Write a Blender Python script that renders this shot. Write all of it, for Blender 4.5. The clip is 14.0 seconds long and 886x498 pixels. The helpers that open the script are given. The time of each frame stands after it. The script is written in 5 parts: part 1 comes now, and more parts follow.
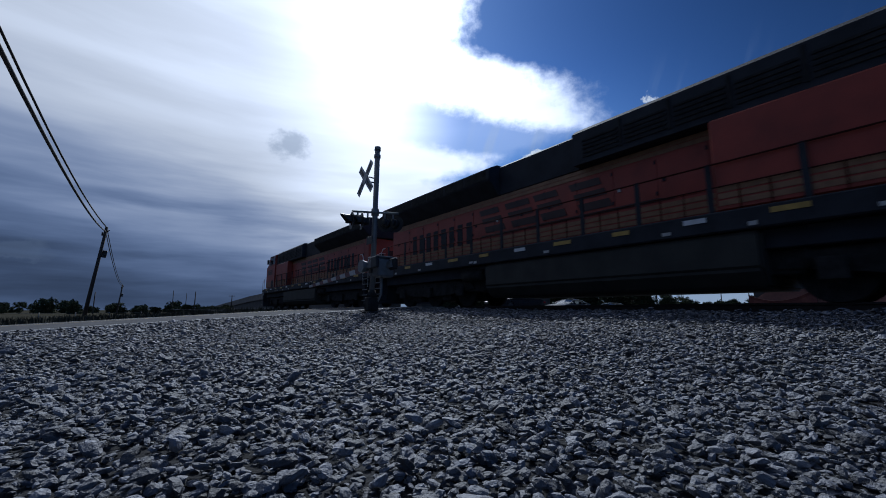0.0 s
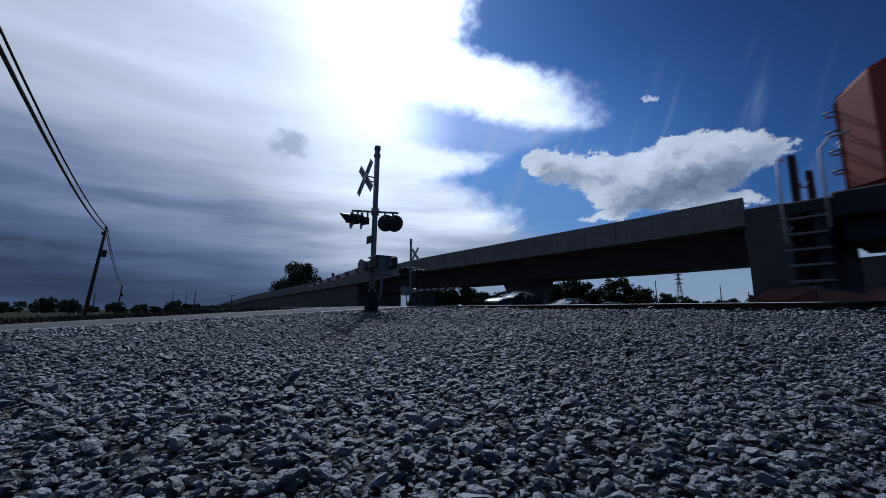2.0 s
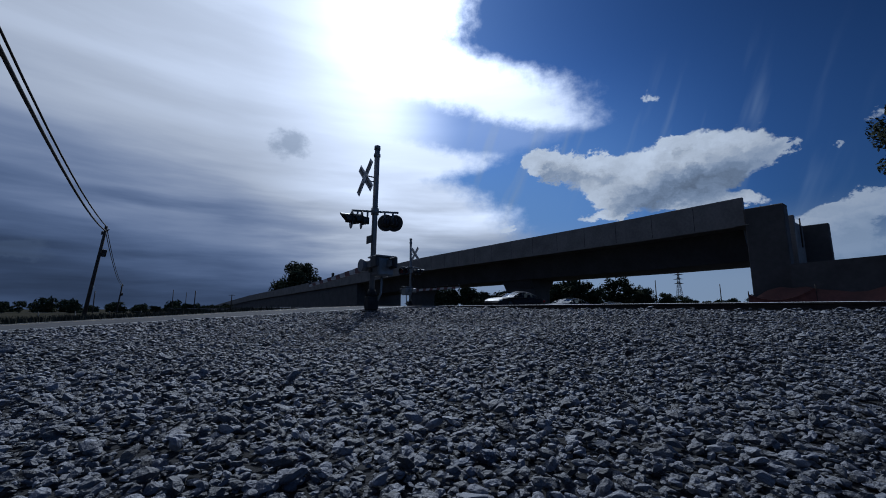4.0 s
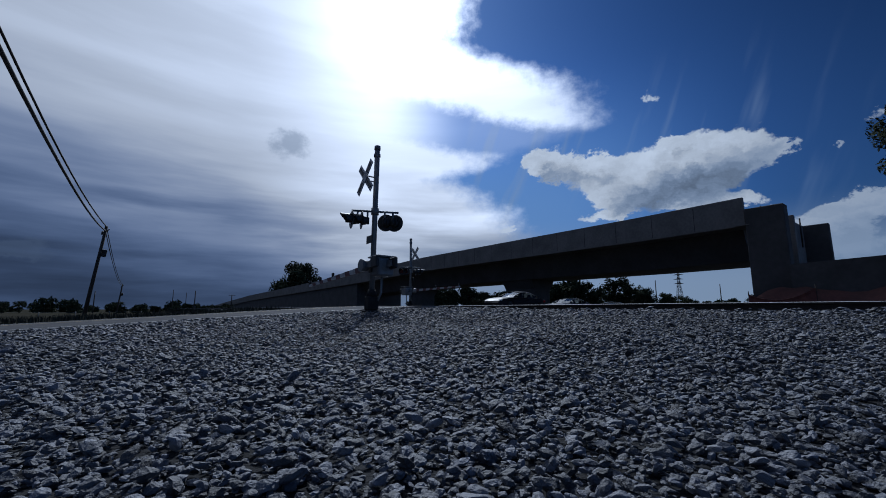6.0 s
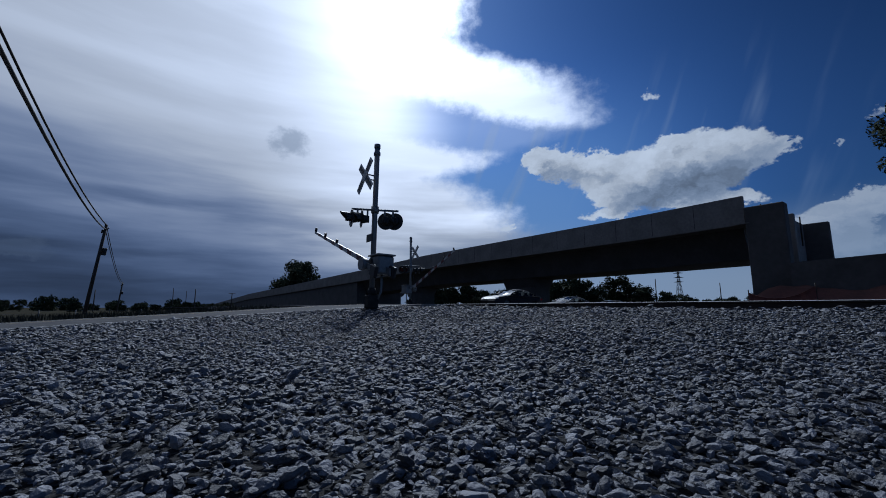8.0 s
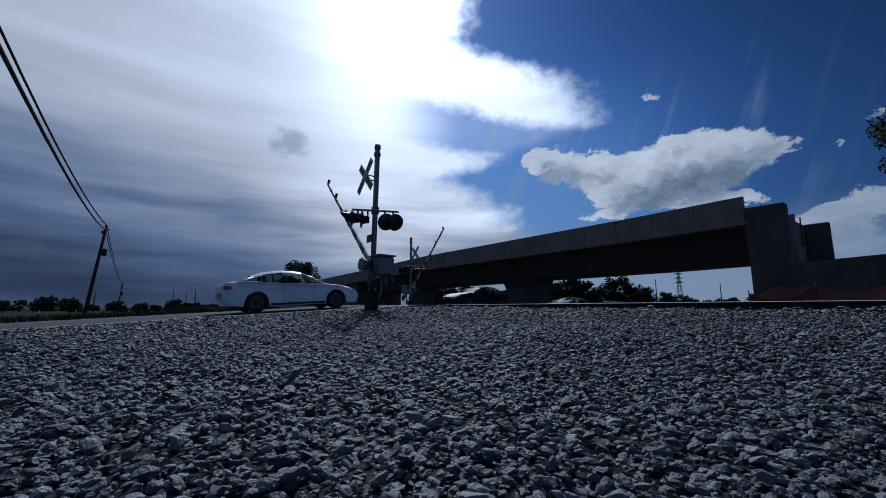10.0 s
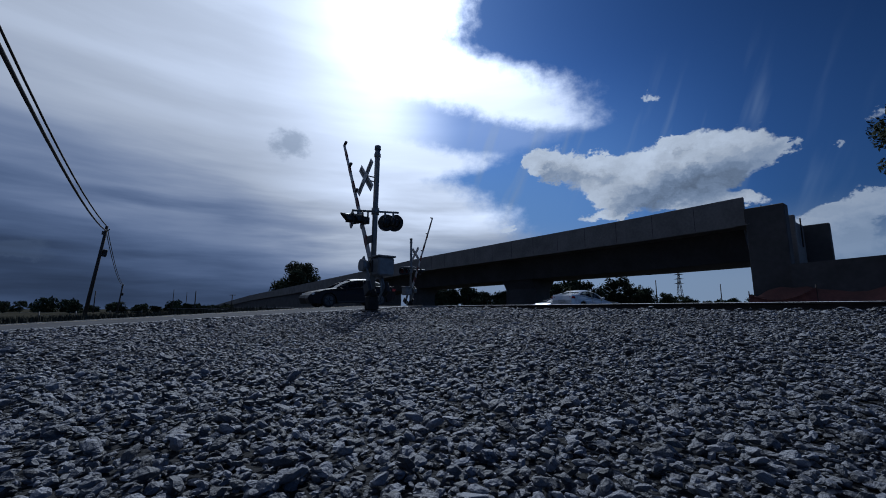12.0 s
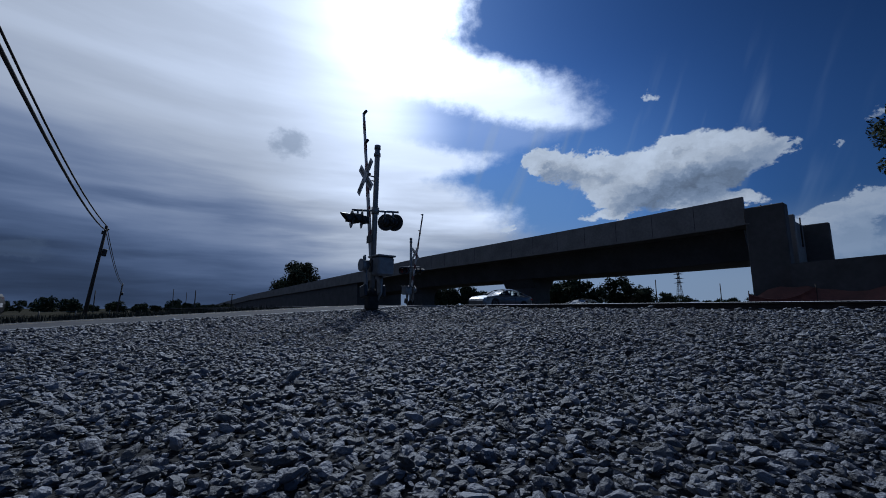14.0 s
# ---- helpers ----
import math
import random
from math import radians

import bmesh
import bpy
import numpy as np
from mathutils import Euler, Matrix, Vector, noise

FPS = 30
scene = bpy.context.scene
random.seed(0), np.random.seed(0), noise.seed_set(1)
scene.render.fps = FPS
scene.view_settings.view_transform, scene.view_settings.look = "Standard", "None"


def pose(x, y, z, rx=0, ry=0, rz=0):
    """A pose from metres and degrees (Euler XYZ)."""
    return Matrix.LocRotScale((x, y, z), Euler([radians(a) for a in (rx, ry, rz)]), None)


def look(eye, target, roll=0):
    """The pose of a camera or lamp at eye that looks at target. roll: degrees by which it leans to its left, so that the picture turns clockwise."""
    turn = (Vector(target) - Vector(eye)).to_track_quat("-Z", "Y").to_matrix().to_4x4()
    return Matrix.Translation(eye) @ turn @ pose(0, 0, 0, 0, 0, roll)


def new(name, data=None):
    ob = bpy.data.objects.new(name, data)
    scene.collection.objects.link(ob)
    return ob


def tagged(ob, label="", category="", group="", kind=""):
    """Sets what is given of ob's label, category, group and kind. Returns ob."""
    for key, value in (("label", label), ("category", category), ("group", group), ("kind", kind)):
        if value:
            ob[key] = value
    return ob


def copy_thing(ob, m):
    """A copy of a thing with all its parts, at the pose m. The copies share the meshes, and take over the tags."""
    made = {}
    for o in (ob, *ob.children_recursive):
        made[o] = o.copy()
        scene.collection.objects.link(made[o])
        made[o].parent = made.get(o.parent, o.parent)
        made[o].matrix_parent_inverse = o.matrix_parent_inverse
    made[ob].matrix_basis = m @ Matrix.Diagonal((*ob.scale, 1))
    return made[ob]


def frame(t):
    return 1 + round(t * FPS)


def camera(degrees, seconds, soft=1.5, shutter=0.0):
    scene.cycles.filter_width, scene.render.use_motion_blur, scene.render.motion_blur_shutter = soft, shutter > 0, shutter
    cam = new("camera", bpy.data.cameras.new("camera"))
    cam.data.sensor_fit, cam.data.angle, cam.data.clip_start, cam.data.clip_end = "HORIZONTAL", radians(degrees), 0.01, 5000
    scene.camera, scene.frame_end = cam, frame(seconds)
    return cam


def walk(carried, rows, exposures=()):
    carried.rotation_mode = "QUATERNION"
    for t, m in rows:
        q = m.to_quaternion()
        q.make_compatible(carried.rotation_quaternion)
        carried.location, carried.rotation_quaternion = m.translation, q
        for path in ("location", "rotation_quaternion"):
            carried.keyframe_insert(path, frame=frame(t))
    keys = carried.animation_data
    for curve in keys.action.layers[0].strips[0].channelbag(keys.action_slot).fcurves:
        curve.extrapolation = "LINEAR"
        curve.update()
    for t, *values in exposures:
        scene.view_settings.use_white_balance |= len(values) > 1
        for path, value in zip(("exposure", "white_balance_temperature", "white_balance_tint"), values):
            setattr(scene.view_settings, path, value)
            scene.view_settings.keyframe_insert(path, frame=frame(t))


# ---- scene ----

# World: y runs along the track, x across it away from the camera, z up; the eye is at (0, 0, EYE).
SECONDS = 14.0
F = 700.0
YAW, PITCH, ROLL = 37.03, 8.61, 0.0
EYE = 0.40
# tremble of the support: seconds, right, down (in 1/700 rad)
SHAKE = [(0.0, 0.5, 1.7), (0.5, 0.5, 1.2), (1.0, 0.4, 1.0), (1.5, 0.3, 0.9), (2.0, 0.4, 0.6), (2.5, 0.2, 0.1), (3.0, 0.0, 0.0), (5.5, 0.6, 0.6), (6.0, 0.3, 0.3), (6.5, -1.7, -3.3),
         (7.0, 0.0, -0.9), (7.5, -1.0, -3.3), (8.0, 0.3, -2.5), (10.5, 0.6, -0.8), (11.0, 0.6, 0.2), (11.5, 0.8, 0.4), (12.0, 0.8, 0.0), (12.5, 1.9, 3.8), (13.0, 0.4, 1.0), (13.5, -0.3, 0.2), (14.0, 0.5, -0.8)]


def aim(dx, dy):
    # a trembling of a degree's fraction
    yaw, pitch = YAW + math.degrees(math.atan(-dx / F)), PITCH + math.degrees(math.atan(dy / F))
    a, e = radians(yaw), radians(pitch)
    way = Vector((math.sin(a) * math.cos(e), math.cos(a) * math.cos(e), math.sin(e)))
    return look(Vector((0, 0, EYE)), Vector((0, 0, EYE)) + way, ROLL)


EXPOSURE, KELVIN, TINT = -0.60, 5300, 8
cam = camera(2 * math.degrees(math.atan(784 / F)), SECONDS, soft=0.95, shutter=0.1)
walk(cam, [(t, aim(dx, dy)) for t, dx, dy in SHAKE], [(t, EXPOSURE + e, k, TINT) for t, e, k in ((0, 0.0, KELVIN + 150), (1.5, 0.0, KELVIN + 100), (2.2, -0.2, KELVIN), (3.0, -0.32, KELVIN), (14, -0.36, KELVIN))])

# ---- sky and sun ----
SUN_AZ, SUN_EL = radians(31.0), radians(41.0)   # azimuth from +y towards +x


def heading(az, el):
    return Vector((math.sin(az) * math.cos(el), math.cos(az) * math.cos(el), math.sin(el)))


SUN = heading(SUN_AZ, SUN_EL)
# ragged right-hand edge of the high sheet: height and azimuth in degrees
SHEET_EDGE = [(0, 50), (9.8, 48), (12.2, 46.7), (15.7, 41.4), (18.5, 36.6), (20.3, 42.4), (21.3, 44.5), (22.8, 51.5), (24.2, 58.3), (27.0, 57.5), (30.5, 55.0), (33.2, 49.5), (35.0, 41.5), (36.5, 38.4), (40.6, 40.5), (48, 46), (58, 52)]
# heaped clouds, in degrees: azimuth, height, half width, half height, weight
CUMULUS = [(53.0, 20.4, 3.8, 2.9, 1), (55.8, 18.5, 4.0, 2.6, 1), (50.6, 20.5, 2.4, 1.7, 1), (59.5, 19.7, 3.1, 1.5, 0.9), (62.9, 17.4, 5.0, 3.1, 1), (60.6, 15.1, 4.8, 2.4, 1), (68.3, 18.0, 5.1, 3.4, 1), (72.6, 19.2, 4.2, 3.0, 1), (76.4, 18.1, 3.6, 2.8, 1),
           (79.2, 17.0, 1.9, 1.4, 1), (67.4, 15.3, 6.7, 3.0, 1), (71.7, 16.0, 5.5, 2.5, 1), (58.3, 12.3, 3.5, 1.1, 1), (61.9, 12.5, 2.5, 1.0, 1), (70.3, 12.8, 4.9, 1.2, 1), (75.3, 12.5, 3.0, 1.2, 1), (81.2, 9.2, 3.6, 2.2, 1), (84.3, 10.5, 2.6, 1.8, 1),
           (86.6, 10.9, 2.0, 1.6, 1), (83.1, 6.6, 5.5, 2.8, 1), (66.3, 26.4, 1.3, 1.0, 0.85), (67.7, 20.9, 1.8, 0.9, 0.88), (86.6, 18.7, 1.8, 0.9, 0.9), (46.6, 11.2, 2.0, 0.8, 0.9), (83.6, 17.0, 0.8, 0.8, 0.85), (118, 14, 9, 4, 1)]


def make_world():
    world = bpy.data.worlds.new("world")
    scene.world = world
    world.use_nodes = True
    nt = world.node_tree
    nt.nodes.clear()

    def put(socket, v):
        if isinstance(v, (int, float, tuple)):
            socket.default_value = v
        else:
            nt.links.new(v, socket)

    def num(op, a, b=0.0, clamp=False):
        n = nt.nodes.new("ShaderNodeMath")
        n.operation, n.use_clamp = op, clamp
        put(n.inputs[0], a), put(n.inputs[1], b)
        return n.outputs[0]

    def vec(op, a, b=(0, 0, 0)):
        n = nt.nodes.new("ShaderNodeVectorMath")
        n.operation = op
        put(n.inputs[0], a), put(n.inputs[1], b)
        return n.outputs["Value" if op in ("LENGTH", "DOT_PRODUCT") else "Vector"]

    def ramp(v, a, b, lo=0.0, hi=1.0):
        n = nt.nodes.new("ShaderNodeMapRange")
        n.interpolation_type = "SMOOTHSTEP"
        put(n.inputs["Value"], v)
        for key, value in (("From Min", a), ("From Max", b), ("To Min", lo), ("To Max", hi)):
            put(n.inputs[key], value)
        return n.outputs[0]

    def cloud_noise(v, scale, detail=6, rough=0.55):
        n = nt.nodes.new("ShaderNodeTexNoise")
        put(n.inputs["Vector"], v)
        n.inputs["Scale"].default_value, n.inputs["Detail"].default_value, n.inputs["Roughness"].default_value = scale, detail, rough
        return n.outputs["Fac"], n.outputs["Color"]

    def mix(f, a, b):
        n = nt.nodes.new("ShaderNodeMix")
        n.data_type = "RGBA"
        put(n.inputs["Factor"], f)
        for key, value in (("A", a), ("B", b)):
            put(n.inputs[key], (*value, 1) if isinstance(value, tuple) else value)
        return n.outputs["Result"]

    def field(v, blobs):
        total = 0.0
        for az, el, wide, high, w in blobs:
            d = vec("LENGTH", vec("MULTIPLY", vec("SUBTRACT", v, (az, el, 0)), (1 / wide, 1 / high, 0)))
            total = num("ADD", total, ramp(d, 0.0, 1.5, w, 0.0))
        return total

    coord = nt.nodes.new("ShaderNodeTexCoord").outputs["Generated"]
    sep = nt.nodes.new("ShaderNodeSeparateXYZ")
    put(sep.inputs[0], coord)
    az = num("MULTIPLY", num("ARCTAN2", sep.outputs[0], sep.outputs[1]), 57.296)
    el = num("MULTIPLY", num("ARCSINE", sep.outputs[2]), 57.296)
    flat = nt.nodes.new("ShaderNodeCombineXYZ")
    put(flat.inputs[0], az), put(flat.inputs[1], el)
    flat = flat.outputs[0]
    # ragged outlines
    _, warp_a = cloud_noise(vec("MULTIPLY", flat, (0.05, 0.10, 0)), 1.0, 5)
    _, warp_b = cloud_noise(vec("MULTIPLY", flat, (0.34, 0.44, 0)), 1.0, 9, 0.64)
    puff = vec("ADD", flat, vec("MULTIPLY", vec("SUBTRACT", warp_b, (0.5, 0.5, 0.5)), (6.4, 4.6, 0)))
    streak, _ = cloud_noise(vec("MULTIPLY", vec("ADD", flat, vec("MULTIPLY", vec("SUBTRACT", warp_a, (0.5, 0.5, 0.5)), (4, 1.6, 0))), (0.022, 0.17, 0)), 1.0, 6, 0.52)
    slant = nt.nodes.new("ShaderNodeCombineXYZ")
    put(slant.inputs[0], num("ADD", num("MULTIPLY", az, 0.30), num("MULTIPLY", el, -0.12)))
    put(slant.inputs[1], num("MULTIPLY", el, 0.05))
    wisps, _ = cloud_noise(slant.outputs[0], 1.0, 3, 0.5)
    near_sun = vec("DOT_PRODUCT", coord, tuple(SUN))
    glow = num("POWER", num("MAXIMUM", near_sun, 0.0), 30.0)
    core = num("POWER", num("MAXIMUM", near_sun, 0.0), 130.0)
    halo = num("POWER", num("MAXIMUM", near_sun, 0.0), 6.0)

    sky = nt.nodes.new("ShaderNodeTexSky")
    sky.sky_type, sky.sun_disc = "NISHITA", False
    sky.sun_elevation, sky.sun_rotation = SUN_EL, SUN_AZ
    sky.air_density, sky.dust_density, sky.ozone_density = 1.0, 0.3, 2.5
    # the blue pales towards the sun
    deep = vec("MULTIPLY", sky.outputs[0], (BLUE[0], BLUE[1], BLUE[2]))
    deep = vec("MULTIPLY", deep, num("ADD", ramp(near_sun, 0.45, -0.3, 0.38, 1.7), num("MULTIPLY", num("POWER", num("MAXIMUM", near_sun, 0.0), 5.0), 1.7)))

    deep = vec("MULTIPLY", deep, ramp(el, 12.0, 40.0, 1.45, 0.72))

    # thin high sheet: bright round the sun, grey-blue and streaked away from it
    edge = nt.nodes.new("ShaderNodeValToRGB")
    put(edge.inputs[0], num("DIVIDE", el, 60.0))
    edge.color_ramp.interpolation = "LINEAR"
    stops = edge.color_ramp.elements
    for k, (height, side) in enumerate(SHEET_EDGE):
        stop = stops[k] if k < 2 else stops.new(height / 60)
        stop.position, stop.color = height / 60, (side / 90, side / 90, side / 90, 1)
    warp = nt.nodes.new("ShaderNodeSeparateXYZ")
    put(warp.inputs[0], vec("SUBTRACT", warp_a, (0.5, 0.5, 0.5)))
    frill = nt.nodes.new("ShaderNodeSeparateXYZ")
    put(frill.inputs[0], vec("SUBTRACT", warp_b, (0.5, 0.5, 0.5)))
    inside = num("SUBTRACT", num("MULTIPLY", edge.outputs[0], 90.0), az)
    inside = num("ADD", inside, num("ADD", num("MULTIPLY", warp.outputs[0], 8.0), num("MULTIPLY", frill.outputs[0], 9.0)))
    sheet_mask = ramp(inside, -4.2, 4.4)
    # blue gap that slants into the sheet
    across = num("ADD", num("SUBTRACT", el, num("SUBTRACT", 34.7, num("MULTIPLY", az, 0.24))), num("ADD", num("MULTIPLY", warp.outputs[1], 4.0), num("MULTIPLY", frill.outputs[1], 3.0)))
    gap = num("MULTIPLY", ramp(num("ABSOLUTE", across), 3.9, 1.5), ramp(az, 26.0, 41.0))
    sheet_mask = num("MULTIPLY", sheet_mask, num("SUBTRACT", 1.0, num("MULTIPLY", gap, 0.85)))
    sheet_mask = num("MULTIPLY", sheet_mask, num("MULTIPLY", ramp(az, -165.0, -120.0), ramp(az, 63.0, 46.0, 0.6, 1.0)))
    low = ramp(el, 3.0, 24.0)
    bands = ramp(streak, 0.34, 0.66, -0.5, 0.7)
    level = num("ADD", num("ADD", 1.5, ramp(el, 4.0, 15.0, 0.0, 1.9)), ramp(el, 11.0, 29.0, 0.0, 4.6))
    level = num("ADD", level, num("MULTIPLY", num("MULTIPLY", ramp(az, 7.0, 31.0), ramp(el, 1.0, 12.0)), 6.0))
    level = num("MULTIPLY", level, num("ADD", 1.0, num("MULTIPLY", bands, num("SUBTRACT", 1.0, num("MULTIPLY", low, 0.8)))))
    level = num("MULTIPLY", level, ramp(az, -75.0, 12.0, 0.25, 1.0))
    level = num("ADD", level, num("ADD", num("MULTIPLY", halo, 2.6), num("ADD", num("MULTIPLY", glow, 4.0), num("MULTIPLY", core, 14.0))))
    grey = vec("MULTIPLY", mix(ramp(level, 1.0, 7.5), (0.50, 0.68, 1.13), (0.96, 0.965, 1.02)), num("MULTIPLY", level, SHEET_LEVEL))
    # paler blue low under the sun
    pale = num("MULTIPLY", ramp(el, 33.0, 12.0, 0.0, 0.85), ramp(az, 78.0, 50.0))
    deep = mix(pale, deep, (2.6, 4.4, 7.6))
    # faint wisps on the blue
    blue_side = num("MULTIPLY", num("MULTIPLY", ramp(el, 6.0, 14.0), ramp(el, 32.0, 20.0)), num("MULTIPLY", ramp(az, 38.0, 44.0), ramp(az, 90.0, 70.0)))
    deep = mix(num("MULTIPLY", num("MULTIPLY", ramp(wisps, 0.52, 0.72), 0.5), blue_side), deep, (4.2, 5.2, 6.8))
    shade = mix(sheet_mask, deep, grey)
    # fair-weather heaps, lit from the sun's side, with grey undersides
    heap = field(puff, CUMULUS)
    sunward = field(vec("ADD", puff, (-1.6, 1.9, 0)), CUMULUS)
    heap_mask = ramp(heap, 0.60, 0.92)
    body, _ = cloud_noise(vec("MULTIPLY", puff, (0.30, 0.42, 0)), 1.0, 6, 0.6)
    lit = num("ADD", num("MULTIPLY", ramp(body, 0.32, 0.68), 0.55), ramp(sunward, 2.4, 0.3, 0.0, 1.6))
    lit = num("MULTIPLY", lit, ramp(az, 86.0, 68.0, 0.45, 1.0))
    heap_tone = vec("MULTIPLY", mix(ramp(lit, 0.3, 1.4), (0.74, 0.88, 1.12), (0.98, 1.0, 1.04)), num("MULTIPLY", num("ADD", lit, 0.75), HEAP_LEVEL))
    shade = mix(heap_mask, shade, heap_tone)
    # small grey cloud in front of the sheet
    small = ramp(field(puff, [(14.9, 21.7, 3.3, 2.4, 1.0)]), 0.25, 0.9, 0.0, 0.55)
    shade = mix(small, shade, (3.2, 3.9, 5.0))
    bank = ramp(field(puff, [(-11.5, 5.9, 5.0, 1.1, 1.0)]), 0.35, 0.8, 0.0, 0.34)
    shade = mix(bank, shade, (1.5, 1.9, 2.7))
    # haze towards the horizon
    haze = ramp(el, 13.0, 3.0, 0.0, 0.85)
    shade = mix(num("MULTIPLY", haze, ramp(az, 15.0, 45.0)), shade, (4.5, 5.3, 6.5))

    bg = nt.nodes.new("ShaderNodeBackground")
    put(bg.inputs[0], shade)
    bg.inputs[1].default_value = SKY_STRENGTH
    out = nt.nodes.new("ShaderNodeOutputWorld")
    nt.links.new(bg.outputs[0], out.inputs[0])


BLUE = (0.28, 0.42, 0.66)
SHEET_LEVEL, HEAP_LEVEL, SKY_STRENGTH = 1.25, 3.8, 0.10
make_world()
lamp = bpy.data.lights.new("sun", "SUN")
lamp.energy, lamp.angle, lamp.color = 5.0, radians(1.5), (1.0, 0.95, 0.88)
sun = new("sun", lamp)
sun.matrix_world = look(SUN * 100, (0, 0, 0))

# ---- materials ----
def material(name, base, rough=0.7, metal=0.0, noise_scale=8.0, amount=0.25, bump=0.0, bump_scale=60.0, dirt=None, coat=0.0, island=0.0, spec=0.5):
    """Base colour varied by a coarse and a fine noise, with a little relief."""
    m = bpy.data.materials.new(name)
    m.use_nodes = True
    nt = m.node_tree
    b = nt.nodes["Principled BSDF"]
    b.inputs["Roughness"].default_value = rough
    b.inputs["Metallic"].default_value = metal
    b.inputs["Coat Weight"].default_value = coat
    b.inputs["Specular IOR Level"].default_value = spec
    tc = nt.nodes.new("ShaderNodeTexCoord")
    big = nt.nodes.new("ShaderNodeTexNoise")
    big.inputs["Scale"].default_value = noise_scale
    big.inputs["Detail"].default_value = 6
    fine = nt.nodes.new("ShaderNodeTexNoise")
    fine.inputs["Scale"].default_value = bump_scale
    fine.inputs["Detail"].default_value = 4
    for n in (big, fine):
        nt.links.new(tc.outputs["Object"], n.inputs["Vector"])
    ramp = nt.nodes.new("ShaderNodeValToRGB")
    other = dirt or [c * (1 - amount) for c in base]
    ramp.color_ramp.elements[0].position, ramp.color_ramp.elements[1].position = 0.32, 0.62
    ramp.color_ramp.elements[0].color = (*other, 1)
    ramp.color_ramp.elements[1].color = (*base, 1)
    nt.links.new(big.outputs["Fac"], ramp.inputs["Fac"])
    mul = nt.nodes.new("ShaderNodeMix")
    mul.data_type, mul.blend_type = "RGBA", "MULTIPLY"
    mul.inputs["Factor"].default_value = min(1.0, amount * 1.5)
    nt.links.new(ramp.outputs["Color"], mul.inputs["A"])
    nt.links.new(fine.outputs["Fac"], mul.inputs["B"])
    colour = mul.outputs["Result"]
    if island:
        geo = nt.nodes.new("ShaderNodeNewGeometry")
        rng = nt.nodes.new("ShaderNodeMapRange")
        rng.inputs["To Min"].default_value, rng.inputs["To Max"].default_value = 1 - island, 1 + island
        nt.links.new(geo.outputs["Random Per Island"], rng.inputs["Value"])
        mix = nt.nodes.new("ShaderNodeVectorMath")
        mix.operation = "SCALE"
        nt.links.new(colour, mix.inputs[0])
        nt.links.new(rng.outputs["Result"], mix.inputs["Scale"])
        colour = mix.outputs["Vector"]
    nt.links.new(colour, b.inputs["Base Color"])
    if bump:
        bp = nt.nodes.new("ShaderNodeBump")
        bp.inputs["Strength"].default_value, bp.inputs["Distance"].default_value = bump, 0.02
        nt.links.new(fine.outputs["Fac"], bp.inputs["Height"])
        nt.links.new(bp.outputs["Normal"], b.inputs["Normal"])
    return m


STONE = material("ballast_stone", (0.133, 0.140, 0.166), 0.68, noise_scale=25, amount=0.32, bump=0.5, bump_scale=110, island=0.72)
GRIT = material("grit", (0.04, 0.041, 0.045), 0.95, spec=0.1, noise_scale=3, amount=0.4, bump=0.8, bump_scale=45)
FIELD = material("dry_field", (0.06, 0.056, 0.046), 1.0, spec=0.0, noise_scale=0.15, amount=0.4, dirt=(0.05, 0.05, 0.036), bump=0.4, bump_scale=4)
ASPHALT = material("worn_asphalt", (0.080, 0.082, 0.09), 0.95, spec=0.12, noise_scale=1.2, amount=0.25, bump=0.25, bump_scale=120)
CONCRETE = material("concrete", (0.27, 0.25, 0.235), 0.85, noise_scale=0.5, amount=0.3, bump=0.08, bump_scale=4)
# darker copy of the concrete; holds the girder's shade under the deck
DARKENED = material("darkened_concrete", (0.115, 0.108, 0.107), 0.9, noise_scale=0.4, amount=0.3, bump=0.06, bump_scale=3)
STEEL = material("polished_rail_steel", (0.6, 0.6, 0.6), 0.2, 0.9, 12, 0.15)
RUST = material("rusty_steel", (0.05, 0.036, 0.03), 0.85, 0.2, 9, 0.4, 0.3)
TIE = material("concrete_tie", (0.30, 0.29, 0.27), 0.9, noise_scale=6, amount=0.3, bump=0.3)
ORANGE = material("orange_paint", (0.40, 0.060, 0.034), 0.5, noise_scale=1.5, amount=0.3, bump=0.05)
BLACK = material("black_paint", (0.046, 0.050, 0.062), 0.75, spec=0.25, noise_scale=2, amount=0.4, bump=0.05)
YELLOW = material("yellow_stripe", (0.62, 0.40, 0.09), 0.5, noise_scale=6, amount=0.3)
GRIME = material("grimy_underframe", (0.055, 0.054, 0.053), 0.9, 0.0, 5, 0.5, 0.3, spec=0.15)
WHITE = material("white_paint", (0.75, 0.75, 0.75), 0.45, noise_scale=4, amount=0.12)
SILVER = material("galvanised_steel", (0.22, 0.225, 0.23), 0.55, 0.25, 6, 0.25)
WOOD = material("weathered_pole_wood", (0.075, 0.06, 0.05), 0.9, noise_scale=6, amount=0.4, bump=0.5, bump_scale=30)
LEAF = material("foliage", (0.065, 0.082, 0.046), 0.95, spec=0.05, noise_scale=1.5, amount=0.5, island=0.4)
BARK = material("bark", (0.12, 0.09, 0.07), 0.95, noise_scale=8, amount=0.4, bump=0.5)
WIRE = material("cable", (0.03, 0.03, 0.03), 0.6)
SOIL = material("red_soil", (0.105, 0.036, 0.032), 0.95, noise_scale=0.6, amount=0.4, bump=0.5, bump_scale=6)
RUBBER = material("tyre_rubber", (0.02, 0.02, 0.02), 0.85, noise_scale=10, amount=0.2)

